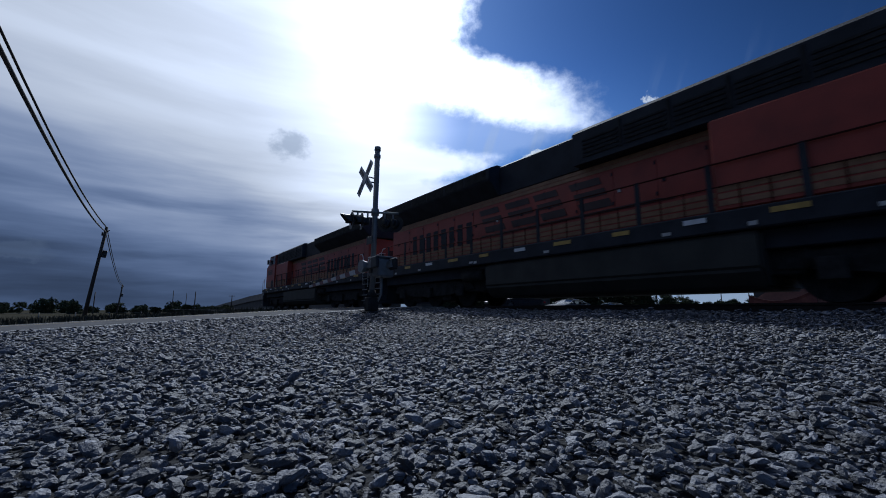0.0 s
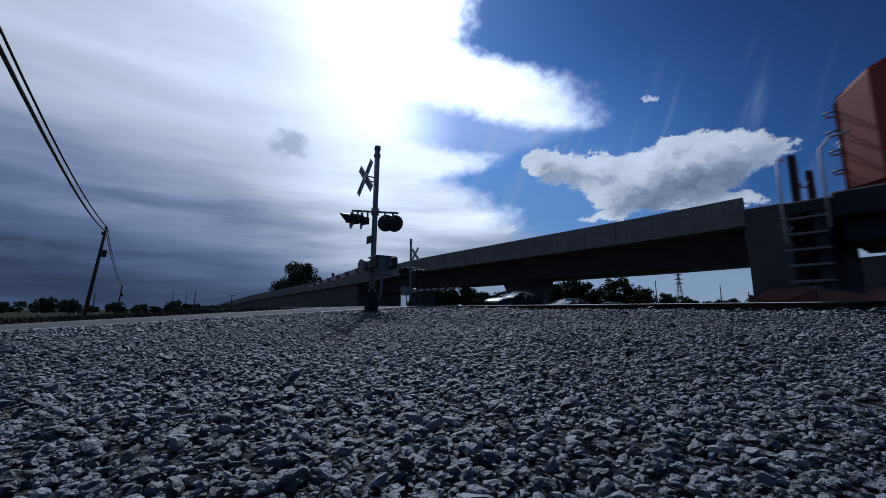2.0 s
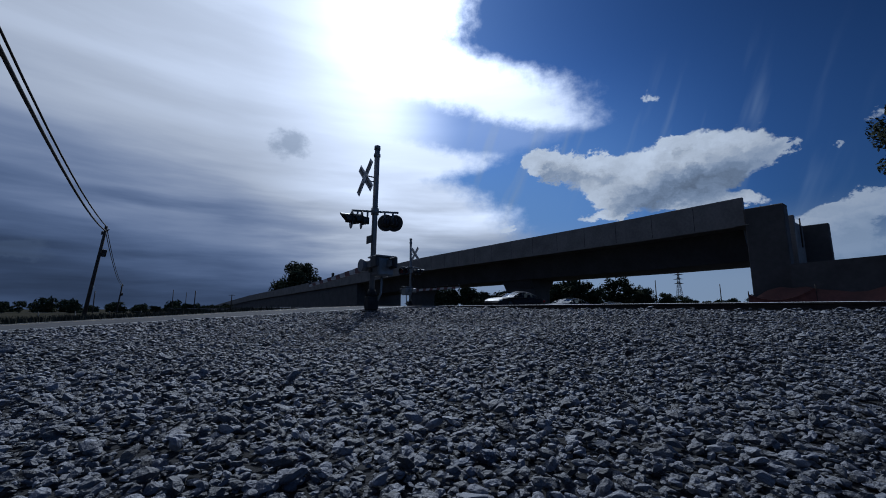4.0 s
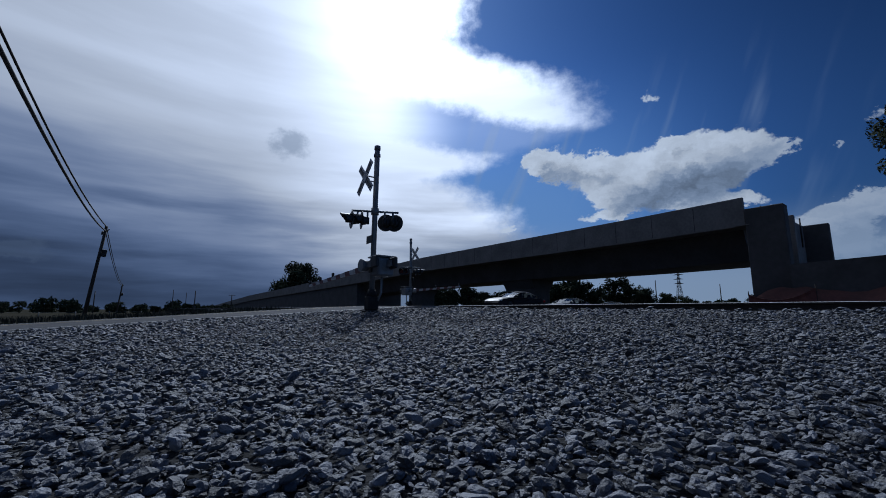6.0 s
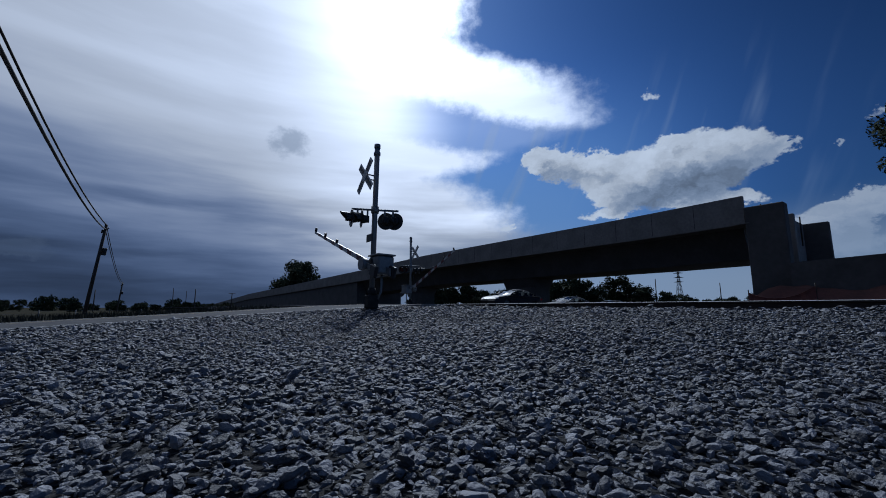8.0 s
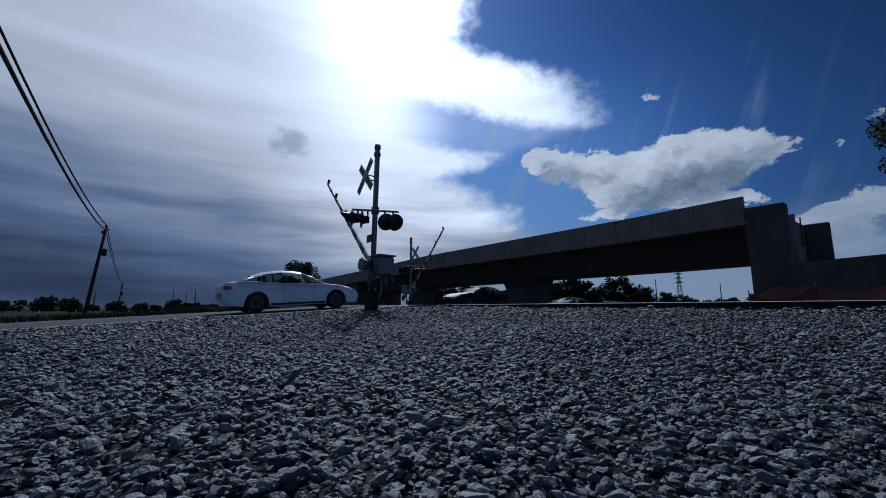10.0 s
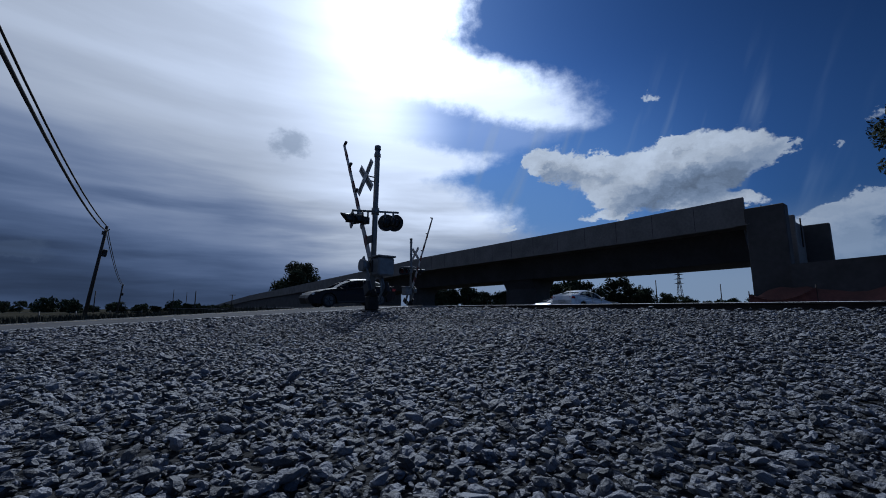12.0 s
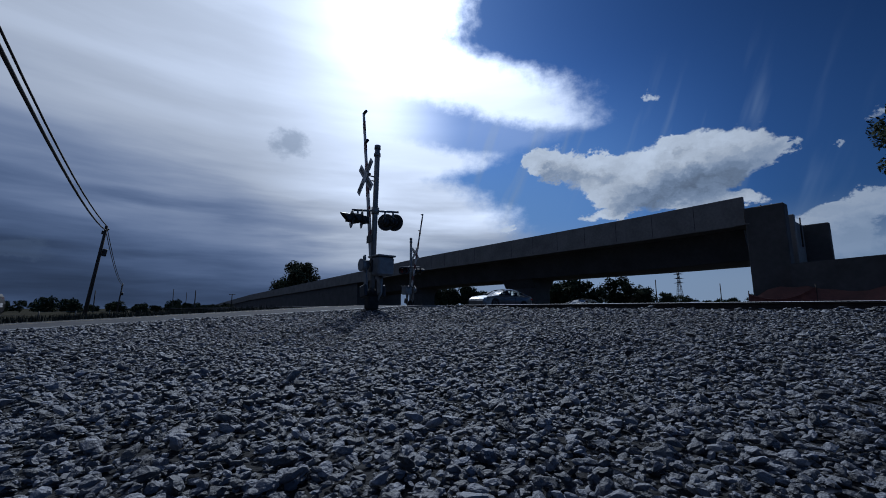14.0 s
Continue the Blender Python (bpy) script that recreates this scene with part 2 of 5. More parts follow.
# ---- building helpers ----
def mesh_of(name, bm):
    me = bpy.data.meshes.new(name)
    bm.normal_update()
    bm.to_mesh(me)
    bm.free()
    return me


def part(name, bm, mat, parent=None, label="", smooth=False):
    me = mesh_of(name, bm)
    for m in (mat if isinstance(mat, (list, tuple)) else (mat,)):
        me.materials.append(m)
    if smooth:
        me.shade_smooth()
    ob = new(name, me)
    ob.parent = parent
    if label:
        tagged(ob, label)
    return ob


def thing(name, label, category, at=(0, 0, 0), turn=0, group="", kind=""):
    ob = new(name)
    ob.matrix_basis = pose(*at, 0, 0, turn)
    return tagged(ob, label, category, group, kind)


def box(bm, x0, x1, y0, y1, z0, z1, bevel=0.0, mat=0):
    r = bmesh.ops.create_cube(bm, size=1.0, matrix=Matrix.Translation(((x0 + x1) / 2, (y0 + y1) / 2, (z0 + z1) / 2)) @ Matrix.Diagonal((x1 - x0, y1 - y0, z1 - z0, 1)))
    vs = r["verts"]
    fs = {f for v in vs for f in v.link_faces}
    if bevel:
        es = {e for v in vs for e in v.link_edges}
        r = bmesh.ops.bevel(bm, geom=list(es), offset=bevel, segments=1, affect="EDGES", clamp_overlap=True)
        fs = set(r["faces"]) | {f for f in fs if f.is_valid}
    for f in fs:
        if f.is_valid:
            f.material_index = mat
    return bm


def rod(bm, a, b, r0, r1=None, sides=10, mat=0):
    a, b = Vector(a), Vector(b)
    r1 = r0 if r1 is None else r1
    m = Matrix.Translation((a + b) / 2) @ (b - a).to_track_quat("Z", "Y").to_matrix().to_4x4()
    r = bmesh.ops.create_cone(bm, cap_ends=True, segments=sides, radius1=r0, radius2=r1, depth=(b - a).length, matrix=m)
    for f in {f for v in r["verts"] for f in v.link_faces}:
        f.material_index = mat
        f.smooth = len(f.verts) == 4
    return bm


def prism(bm, outline, axis, lo, hi, mat=0):
    """Extrudes an outline: axis 'x' takes (y, z) pairs, 'y' takes (x, z), 'z' takes (x, y)."""
    def at(u, v, w):
        return {"x": (w, u, v), "y": (u, w, v), "z": (u, v, w)}[axis]
    one = [bm.verts.new(at(u, v, lo)) for u, v in outline]
    two = [bm.verts.new(at(u, v, hi)) for u, v in outline]
    n = len(outline)
    fs = [bm.faces.new(one), bm.faces.new(two[::-1])]
    fs += [bm.faces.new((one[i], two[i], two[(i + 1) % n], one[(i + 1) % n])) for i in range(n)]
    for f in fs:
        f.material_index = mat
    bmesh.ops.recalc_face_normals(bm, faces=fs)
    return bm


# ---- land ----
TRACK_X = 10.4         # centre line of the track
RAIL_TOP = 0.53
ROAD_Y0, ROAD_Y1 = 12.9, 22.6   # the road crosses the track between these


def smooth(a, b, v):
    u = min(1.0, max(0.0, (v - a) / (b - a)))
    return u * u * (3 - 2 * u)


def road_z(x):
    if x < TRACK_X - 1.9:
        return max(-0.75, RAIL_TOP - 0.02 - 0.055 * (TRACK_X - 1.9 - x))
    return RAIL_TOP - 0.02 if x < TRACK_X + 1.9 else RAIL_TOP - 0.02 - 1.0 * smooth(TRACK_X + 1.9, 37, x)


def ground_z(x, y):
    """Gravel apron that climbs to the track; the fields beyond lie lower."""
    near = 0.33 * (min(max(x, 0.0), 8.5) / 8.5) ** 1.75 + 0.05 * max(-9.0, min(x, 0.0))
    beside_road = 0.05 * max(-9.0, min(x, 7.2))
    u = smooth(4.5, 11.5, y)
    z = near * (1 - u) + beside_road * u + 0.012 * math.sin(x * 1.7 + y * 0.6) + 0.012 * math.sin(y * 1.3 - x * 0.5)
    z -= 0.35 * smooth(12.4, 15, x)
    z -= 0.12 * smooth(12.7, 13.3, y)
    far = max(smooth(26, 75, y), smooth(16, 30, x), smooth(-12, -40, x))
    return z * (1 - far) + (-1.2 if x < 30 else -0.6) * far


def make_ground():
    bm = bmesh.new()

    def steps(near, reach):
        v, out = 0.0, []
        while v < reach:
            out.append(v)
            v += max(near, v * 0.09)
        return [-u for u in out[:0:-1]] + out + [reach]
    xs, ys = [-v for v in steps(0.5, 3000)][::-1], steps(0.5, 3000)
    grid = [[bm.verts.new((x, y, ground_z(x, y))) for y in ys] for x in xs]
    for i in range(len(xs) - 1):
        for j in range(len(ys) - 1):
            f = bm.faces.new((grid[i][j], grid[i + 1][j], grid[i + 1][j + 1], grid[i][j + 1]))
            f.material_index = 0 if -20 < xs[i] < 16 and -30 < ys[j] < 24 else 1
    ob = part("ground", bm, (GRIT, FIELD), smooth=True)
    tagged(ob, "grey gravel ground beside the track and dry fields", "ground", kind="structure")


def make_road():
    bm = bmesh.new()
    xs = [-140, -60, -40, -25, -14, -12, -9, -6, -3, 0, 2, 4, 6, 7.4, TRACK_X - 1.92]
    ys = (ROAD_Y0 - 0.5, ROAD_Y0, (ROAD_Y0 + ROAD_Y1) / 2, ROAD_Y1, ROAD_Y1 + 0.5)
    for stretch in (xs, [TRACK_X + 1.92, 14, 17, 20, 25, 30, 40, 60, 100, 240]):
        rows = [[bm.verts.new((x, y, road_z(x) + dz)) for y, dz in zip(ys, (-0.5, 0, 0.04, 0, -0.5))] for x in stretch]
        for a, b in zip(rows, rows[1:]):
            for i in range(4):
                bm.faces.new((a[i], b[i], b[i + 1], a[i + 1]))
    tagged(part("road", bm, ASPHALT), "worn grey asphalt road climbing over the track", "road", kind="structure")
    for y, name in ((ROAD_Y0 + 0.55, "edge_line"), (ROAD_Y1 - 0.55, "edge_line"), ((ROAD_Y0 + ROAD_Y1) / 2, "centre_line")):
        bm = bmesh.new()
        line = [-140, -60, -25, -14, -12, -9, -6, -3, 0, 2, 4, 6, 7.4, TRACK_X - 2.0]
        lift = 0.004 + (0.04 if name == "centre_line" else 0.04 * 0.55 / 4.85)
        rows = [[bm.verts.new((x, y + d, road_z(x) + lift)) for d in (-0.06, 0.06)] for x in line]
        for a, b in zip(rows, rows[1:]):
            bm.faces.new((a[0], b[0], b[1], a[1]))
        tagged(part(name, bm, YELLOW if name == "centre_line" else WHITE), "painted line on the asphalt road", "road marking", kind="structure")


def make_track():
    for x in (TRACK_X - 0.7525, TRACK_X + 0.7525):
        bm = bmesh.new()
        # flat-bottomed rail section
        half = [(0.075, 0.0), (0.075, 0.012), (0.02, 0.03), (0.009, 0.045), (0.009, 0.125), (0.036, 0.14), (0.036, 0.17), (0.028, 0.178)]
        outline = [(x + u, RAIL_TOP - 0.178 + v) for u, v in half] + [(x - u, RAIL_TOP - 0.178 + v) for u, v in half[::-1]]
        prism(bm, outline, "y", -160, 500)
        bm.normal_update()
        for f in bm.faces:
            if abs(f.normal.z) > 0.5 and f.calc_center_median().z > RAIL_TOP - 0.02:
                f.material_index = 1
        tagged(part("rail", bm, (RUST, STEEL)), "long rusty steel rail with a polished head", "rail", "rails of the track", kind="structure")
    bm = bmesh.new()
    section = [(-1.3, -0.40), (1.3, -0.40), (1.3, -0.20), (1.2, -0.18), (-1.2, -0.18), (-1.3, -0.20)]
    prism(bm, section, "y", -0.12, 0.12)
    tie = part("railway_tie", bm, TIE)
    tagged(tie, "grey concrete railway tie bedded in ballast", "railway tie", "ties of the track")
    tie.matrix_basis = pose(TRACK_X, -12, RAIL_TOP)
    for k in range(1, 150):
        y = -12 + k * 0.61
        if not ROAD_Y0 - 0.5 < y < ROAD_Y1 + 0.5:
            copy_thing(tie, pose(TRACK_X, y, RAIL_TOP, 0, 0, 0.4 * math.sin(k * 7.3)))
    bm = bmesh.new()
    for x0, x1 in ((TRACK_X - 1.9, TRACK_X - 0.80), (TRACK_X - 0.66, TRACK_X + 0.66), (TRACK_X + 0.80, TRACK_X + 1.9)):
        y = ROAD_Y0 - 0.3
        while y < ROAD_Y1:
            box(bm, x0, x1, y, y + 2.42, RAIL_TOP - 0.3, RAIL_TOP - 0.006, 0.012)
            y += 2.44
    tagged(part("crossing_panels", bm, CONCRETE), "concrete crossing panels between and beside the rails", "crossing", kind="structure")


# ---- ballast ----
def stone_shapes(count, sides):
    """Crushed stones: icosahedra or octahedra pulled about, broken off and flattened."""
    bm = bmesh.new()
    if sides >= 20:
        bmesh.ops.create_icosphere(bm, subdivisions=1 if sides == 20 else 2, radius=1.0)
    else:
        top, low = bm.verts.new((0, 0, 1)), bm.verts.new((0, 0, -1))
        ring = [bm.verts.new((math.cos(a), math.sin(a), 0)) for a in (0, math.pi / 2, math.pi, 3 * math.pi / 2)]
        for k in range(4):
            bm.faces.new((top, ring[k], ring[(k + 1) % 4])), bm.faces.new((low, ring[(k + 1) % 4], ring[k]))
        bm.verts.index_update()
    bm.verts.ensure_lookup_table()
    base = np.array([v.co[:] for v in bm.verts])
    faces = np.array([[v.index for v in f.verts] for f in bm.faces])
    bm.free()
    rng = np.random.default_rng(4)
    shapes = []
    for _ in range(count):
        co = base * rng.uniform(0.78, 1.10, (len(base), 1)) + rng.normal(0, 0.11 if sides < 80 else 0.045, base.shape)
        for _ in range(3 if sides < 80 else 7):   # broken faces
            n = rng.normal(size=3)
            n /= np.linalg.norm(n)
            over = np.maximum(co @ n - rng.uniform(0.45, 0.7), 0)
            co = co - over[:, None] * n
        shapes.append(co * np.array([1.0, rng.uniform(0.5, 0.9), rng.uniform(0.26, 0.52)]))
    return shapes, faces


def make_ballast():
    rng = np.random.default_rng(11)
    kinds = {80: stone_shapes(48, 80), 20: stone_shapes(48, 20), 8: stone_shapes(24, 8)}
    # distance bands in front of the eye: from, to, mean half size, stones per square metre, faces of a stone
    bands = ((0.45, 1.35, 0.0165, 3000, 80), (1.35, 2.2, 0.0168, 2800, 20), (2.2, 4.4, 0.0185, 1900, 20), (4.4, 8.0, 0.0255, 900, 8), (8.0, 15.5, 0.037, 370, 8))
    mid = radians(YAW)
    verts, tris, start = [], [], 0
    behind = ((0.45, 2.2, 0.0175, 2300, 8), (2.2, 4.4, 0.021, 1150, 8), (4.4, 9.5, 0.034, 260, 8))   # the same apron round and behind the camera
    for k, (r0, r1, half, density, sides) in enumerate(bands + behind):
        shapes, faces = kinds[sides]
        count = len(shapes[0])
        spread = radians(58 if r0 < 2 else 52)
        n = int(spread * (r1 * r1 - r0 * r0) * density)
        r = np.sqrt(rng.uniform(r0 * r0, r1 * r1, n))
        a = mid + rng.uniform(-spread, spread, n)
        if k >= len(bands):
            n = int((math.pi - radians(50)) * (r1 * r1 - r0 * r0) * density)
            r = np.sqrt(rng.uniform(r0 * r0, r1 * r1, n))
            a = mid + math.pi + rng.uniform(-(math.pi - radians(50)), math.pi - radians(50), n)
        x, y = r * np.sin(a), r * np.cos(a)
        size = half * np.exp(rng.normal(0, 0.30, n))
        which = rng.integers(0, len(shapes), n)
        for k in range(len(shapes)):
            sel = np.nonzero((which == k) & (y < ROAD_Y0 + 0.12 + 0.15 * np.sin(x * 5)) & (x < TRACK_X - 0.85))[0]
            if not len(sel):
                continue
            m = len(sel)
            turn, tip, lean = rng.uniform(0, 2 * np.pi, m), rng.normal(0, 0.27, m), rng.normal(0, 0.27, m)
            c, s = np.cos(turn), np.sin(turn)
            co = shapes[k][None] * size[sel][:, None, None]
            px_, py_, pz_ = co[..., 0], co[..., 1], co[..., 2]
            py_, pz_ = py_ * np.cos(tip)[:, None] - pz_ * np.sin(tip)[:, None], py_ * np.sin(tip)[:, None] + pz_ * np.cos(tip)[:, None]
            px_, pz_ = px_ * np.cos(lean)[:, None] - pz_ * np.sin(lean)[:, None], px_ * np.sin(lean)[:, None] + pz_ * np.cos(lean)[:, None]
            gx = px_ * c[:, None] - py_ * s[:, None] + x[sel][:, None]
            gy = px_ * s[:, None] + py_ * c[:, None] + y[sel][:, None]
            gz = pz_ + np.array([ground_z(u, v) for u, v in zip(x[sel], y[sel])])[:, None] + (size[sel] * rng.uniform(-0.5, 1.3, m))[:, None]
            verts.append(np.stack([gx, gy, gz], -1).reshape(-1, 3))
            tris.append((faces[None] + (start + count * np.arange(m))[:, None, None]).reshape(-1, 3))
            start += count * m
    v, f = np.concatenate(verts), np.concatenate(tris)
    me = bpy.data.meshes.new("ballast")
    me.vertices.add(len(v)), me.loops.add(f.size), me.polygons.add(len(f))
    me.vertices.foreach_set("co", v.astype(np.float32).ravel())
    me.loops.foreach_set("vertex_index", f.astype(np.int32).ravel())
    me.polygons.foreach_set("loop_start", np.arange(0, f.size, 3, dtype=np.int32))
    me.update(calc_edges=True)
    me.materials.append(STONE)
    me.shade_flat()
    tagged(new("ballast", me), "loose grey angular crushed stone spread over the ground", "gravel", kind="stuff")


make_ground()
make_road()
make_track()
make_ballast()


# ---- viaduct ----
VX0, VX1 = 42.0, 55.7
PROFILE = [(11.3, 10.28), (21, 10.16), (62, 10.12), (88, 9.4), (157, 8.1), (216, 7.0), (290, 4.4), (340, 2.6), (400, 0.6)]


def strip(bm, section, profile, mat=0):
    """Sweeps a closed (x, dz) section along (y, z) stations."""
    rings = [[bm.verts.new((x, y, z + dz)) for x, dz in section] for y, z in profile]
    n = len(section)
    fs = [bm.faces.new(rings[0]), bm.faces.new(rings[-1][::-1])]
    for a, b in zip(rings, rings[1:]):
        fs += [bm.faces.new((a[i], b[i], b[(i + 1) % n], a[(i + 1) % n])) for i in range(n)]
    for f in fs:
        f.material_index = mat
    bmesh.ops.recalc_face_normals(bm, faces=fs)


def make_viaduct():
    v = thing("viaduct", "unfinished grey concrete viaduct on broad piers", "bridge")
    bm = bmesh.new()
    strip(bm, [(VX0, -2.6), (VX0, 0), (VX0 + 0.35, 0), (VX0 + 0.35, -2.2), (VX1 - 0.35, -2.2), (VX1 - 0.35, 0), (VX1, 0), (VX1, -2.6)], PROFILE)
    part("deck", bm, CONCRETE, v, "pale precast concrete deck and parapets")
    # shade below the deck overhang is put into the girder's colour
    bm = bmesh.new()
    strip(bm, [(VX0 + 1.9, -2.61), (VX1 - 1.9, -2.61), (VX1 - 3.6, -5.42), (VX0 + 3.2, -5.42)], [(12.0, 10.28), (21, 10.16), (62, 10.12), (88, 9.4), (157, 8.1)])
    part("box_girder", bm, DARKENED, v, "concrete box girder coloured darker for the shade under the deck")
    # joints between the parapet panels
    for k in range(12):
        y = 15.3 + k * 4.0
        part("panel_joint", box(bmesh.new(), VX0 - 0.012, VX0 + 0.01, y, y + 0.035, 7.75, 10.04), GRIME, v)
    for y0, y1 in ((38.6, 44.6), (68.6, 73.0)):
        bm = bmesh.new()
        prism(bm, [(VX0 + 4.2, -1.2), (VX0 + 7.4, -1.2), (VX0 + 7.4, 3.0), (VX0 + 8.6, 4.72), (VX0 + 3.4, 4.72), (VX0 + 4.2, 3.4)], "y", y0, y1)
        part("pier", bm, DARKENED, v)
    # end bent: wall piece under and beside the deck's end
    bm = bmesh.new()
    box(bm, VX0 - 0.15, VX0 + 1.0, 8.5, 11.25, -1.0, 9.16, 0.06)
    part("end_wall", bm, DARKENED, v)
    part("bearing_ledge", box(bmesh.new(), VX0 - 0.2, VX0 + 0.3, 10.95, 12.1, 7.70, 7.77, 0.01), CONCRETE, v, "pale bearing ledge")
    part("back_wall", box(bmesh.new(), VX0 + 4.5, VX0 + 4.95, 8.86, 9.6, -1.0, 8.88, 0.03), CONCRETE, v)
    # cross wall keeps the lighter concrete to stand for its lit face
    bm = bmesh.new()
    box(bm, VX0 + 5.3, VX0 + 7.8, 8.92, 9.7, -1.0, 8.3, 0.04)
    part("cross_wall", bm, CONCRETE, v, "cross wall coloured lighter for its lit face")
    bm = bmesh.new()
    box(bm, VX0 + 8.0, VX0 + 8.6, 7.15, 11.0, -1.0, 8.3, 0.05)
    part("far_wall", bm, DARKENED, v)
    part("rebar", rod(bmesh.new(), (VX0 + 1.2, 10.35, 9.1), (VX0 + 1.2, 10.35, 9.5), 0.05, sides=6), RUST, v, "protruding rusty bar")
    part("steel_post", rod(bmesh.new(), (VX0 + 6.0, 8.76, 6.0), (VX0 + 6.0, 8.74, 8.72), 0.06, sides=8), RUST, v, "upright steel post")
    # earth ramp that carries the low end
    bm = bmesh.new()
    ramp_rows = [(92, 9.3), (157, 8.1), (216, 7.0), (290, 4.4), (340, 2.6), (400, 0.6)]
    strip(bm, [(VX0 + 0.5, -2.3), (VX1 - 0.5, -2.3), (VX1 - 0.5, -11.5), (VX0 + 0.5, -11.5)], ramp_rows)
    tagged(part("ramp_wall", bm, DARKENED), "grey walled ramp under the low end of the viaduct", "ramp", kind="structure")
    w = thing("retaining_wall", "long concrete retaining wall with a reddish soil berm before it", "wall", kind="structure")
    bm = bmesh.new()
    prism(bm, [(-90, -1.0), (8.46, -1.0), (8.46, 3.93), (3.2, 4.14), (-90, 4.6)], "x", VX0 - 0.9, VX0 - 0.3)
    part("wall_body", bm, DARKENED, w)
    bm = bmesh.new()
    rows, rng = [], random.Random(5)
    y = -90.0
    while y < 13.5:
        top = (1.75 + 0.25 * math.sin(y * 0.9) + rng.uniform(-0.12, 0.12)) * smooth(13.6, 9.5, y)
        rows.append([bm.verts.new(p) for p in ((VX0 - 6.5, y, -0.8), (VX0 - 3.4 + rng.uniform(-0.3, 0.3), y, -0.4 + top * 0.6), (VX0 - 1.7, y, top), (VX0 - 0.92, y, top * 1.08))])
        y += 0.8
    for a, b in zip(rows, rows[1:]):
        for i in range(3):
            bm.faces.new((a[i], b[i], b[i + 1], a[i + 1]))
    part("soil_berm", bm, SOIL, w, "heaped reddish bare soil", smooth=True)

    # drooping plastic barrier in front of the wall
    n = thing("barrier_netting", "drooping faded orange plastic barrier netting by the wall", "netting")
    rows, bm = [], bmesh.new()
    for k in range(15):
        u = k / 14
        y, droop = 10.25 - 3.85 * u, 0.62 * 4 * u * (1 - u)
        top = 1.52 + 0.34 * u - droop
        rows.append([bm.verts.new((x + 0.05 * math.sin(k * 1.9), y, z)) for x, z in ((37.03, -0.6), (36.96, top - 0.2), (36.9, top), (37.0, top + 0.015), (37.1, -0.6))])
    for a, b in zip(rows, rows[1:]):
        for i in range(4):
            bm.faces.new((a[i], b[i], b[i + 1], a[i + 1]))
    part("mesh_sheet", bm, NETTING, n)
    for y, z in ((10.25, 1.62), (6.4, 1.96)):
        part("stake", rod(bmesh.new(), (37.06, y, -0.8), (37.06, y, z + 0.12), 0.035, sides=6), RUST, n)


NETTING = material("faded_netting", (0.20, 0.068, 0.058), 0.8, noise_scale=3, amount=0.3, bump=0.3, bump_scale=40)
make_viaduct()

# ---- locomotives ----
GLASS = bpy.data.materials.new("dark_glass")
GLASS.use_nodes = True
_g = GLASS.node_tree.nodes["Principled BSDF"]
_g.inputs["Base Color"].default_value, _g.inputs["Roughness"].default_value = (0.02, 0.025, 0.03, 1), 0.06
TAN = material("faded_stripe", (0.36, 0.19, 0.095), 0.6, noise_scale=5, amount=0.3)
MAROON = material("dark_lettering", (0.05, 0.02, 0.018), 0.55, noise_scale=5, amount=0.3)
PALE = material("pale_rail_paint", (0.62, 0.62, 0.60), 0.5, noise_scale=8, amount=0.25)
RAILING = material("dull_railing", (0.07, 0.022, 0.016), 0.95, noise_scale=6, amount=0.3, spec=0.05)
TANKC = material("dusty_tank", (0.050, 0.048, 0.040), 0.75, noise_scale=2, amount=0.4, bump=0.1)


def slab(outline, axis, lo, hi, bevel=0.0):
    bm = bmesh.new()
    prism(bm, outline, axis, lo, hi)
    if bevel:
        bmesh.ops.bevel(bm, geom=list(bm.edges), offset=bevel, segments=2, affect="EDGES", clamp_overlap=True)
    return bm


def block(*a, **k):
    return box(bmesh.new(), *a, **k)


def bent(points, r, sides=8):
    """One tube through the points."""
    bm, pts = bmesh.new(), [Vector(p) for p in points]
    rings, side = [], None
    for i, p in enumerate(pts):
        way = (pts[min(i + 1, len(pts) - 1)] - pts[max(i - 1, 0)]).normalized()
        side = way.orthogonal().normalized() if side is None else (side - way * side.dot(way)).normalized()
        up = way.cross(side)
        rings.append([bm.verts.new(p + r * (side * math.cos(2 * math.pi * k / sides) + up * math.sin(2 * math.pi * k / sides))) for k in range(sides)])
    for a, b in zip(rings, rings[1:]):
        for k in range(sides):
            bm.faces.new((a[k], a[(k + 1) % sides], b[(k + 1) % sides], b[k])).smooth = True
    bm.faces.new(rings[0][::-1]), bm.faces.new(rings[-1])
    bmesh.ops.recalc_face_normals(bm, faces=bm.faces)
    return bm


def shared(name, data, parent, at, label=""):
    ob = new(name, data)
    ob.parent, ob.matrix_basis = parent, pose(*at) if len(at) < 7 else at
    return tagged(ob, label) if label else ob


def wheelset_mesh():
    bm = bmesh.new()
    rod(bm, (-0.75, 0, 0), (0.75, 0, 0), 0.09, sides=10)
    for s in (-1, 1):
        rod(bm, (s * 0.69, 0, 0), (s * 0.83, 0, 0), 0.533, sides=28)
        rod(bm, (s * 0.66, 0, 0), (s * 0.69, 0, 0), 0.560, sides=28)
        for k in range(5):
            a = k * 2 * math.pi / 5
            rod(bm, (s * 0.83, 0.3 * math.cos(a), 0.3 * math.sin(a)), (s * 0.845, 0.3 * math.cos(a), 0.3 * math.sin(a)), 0.06, sides=8)
    me = mesh_of("wheelset", bm)
    me.materials.append(GRIME)
    return me


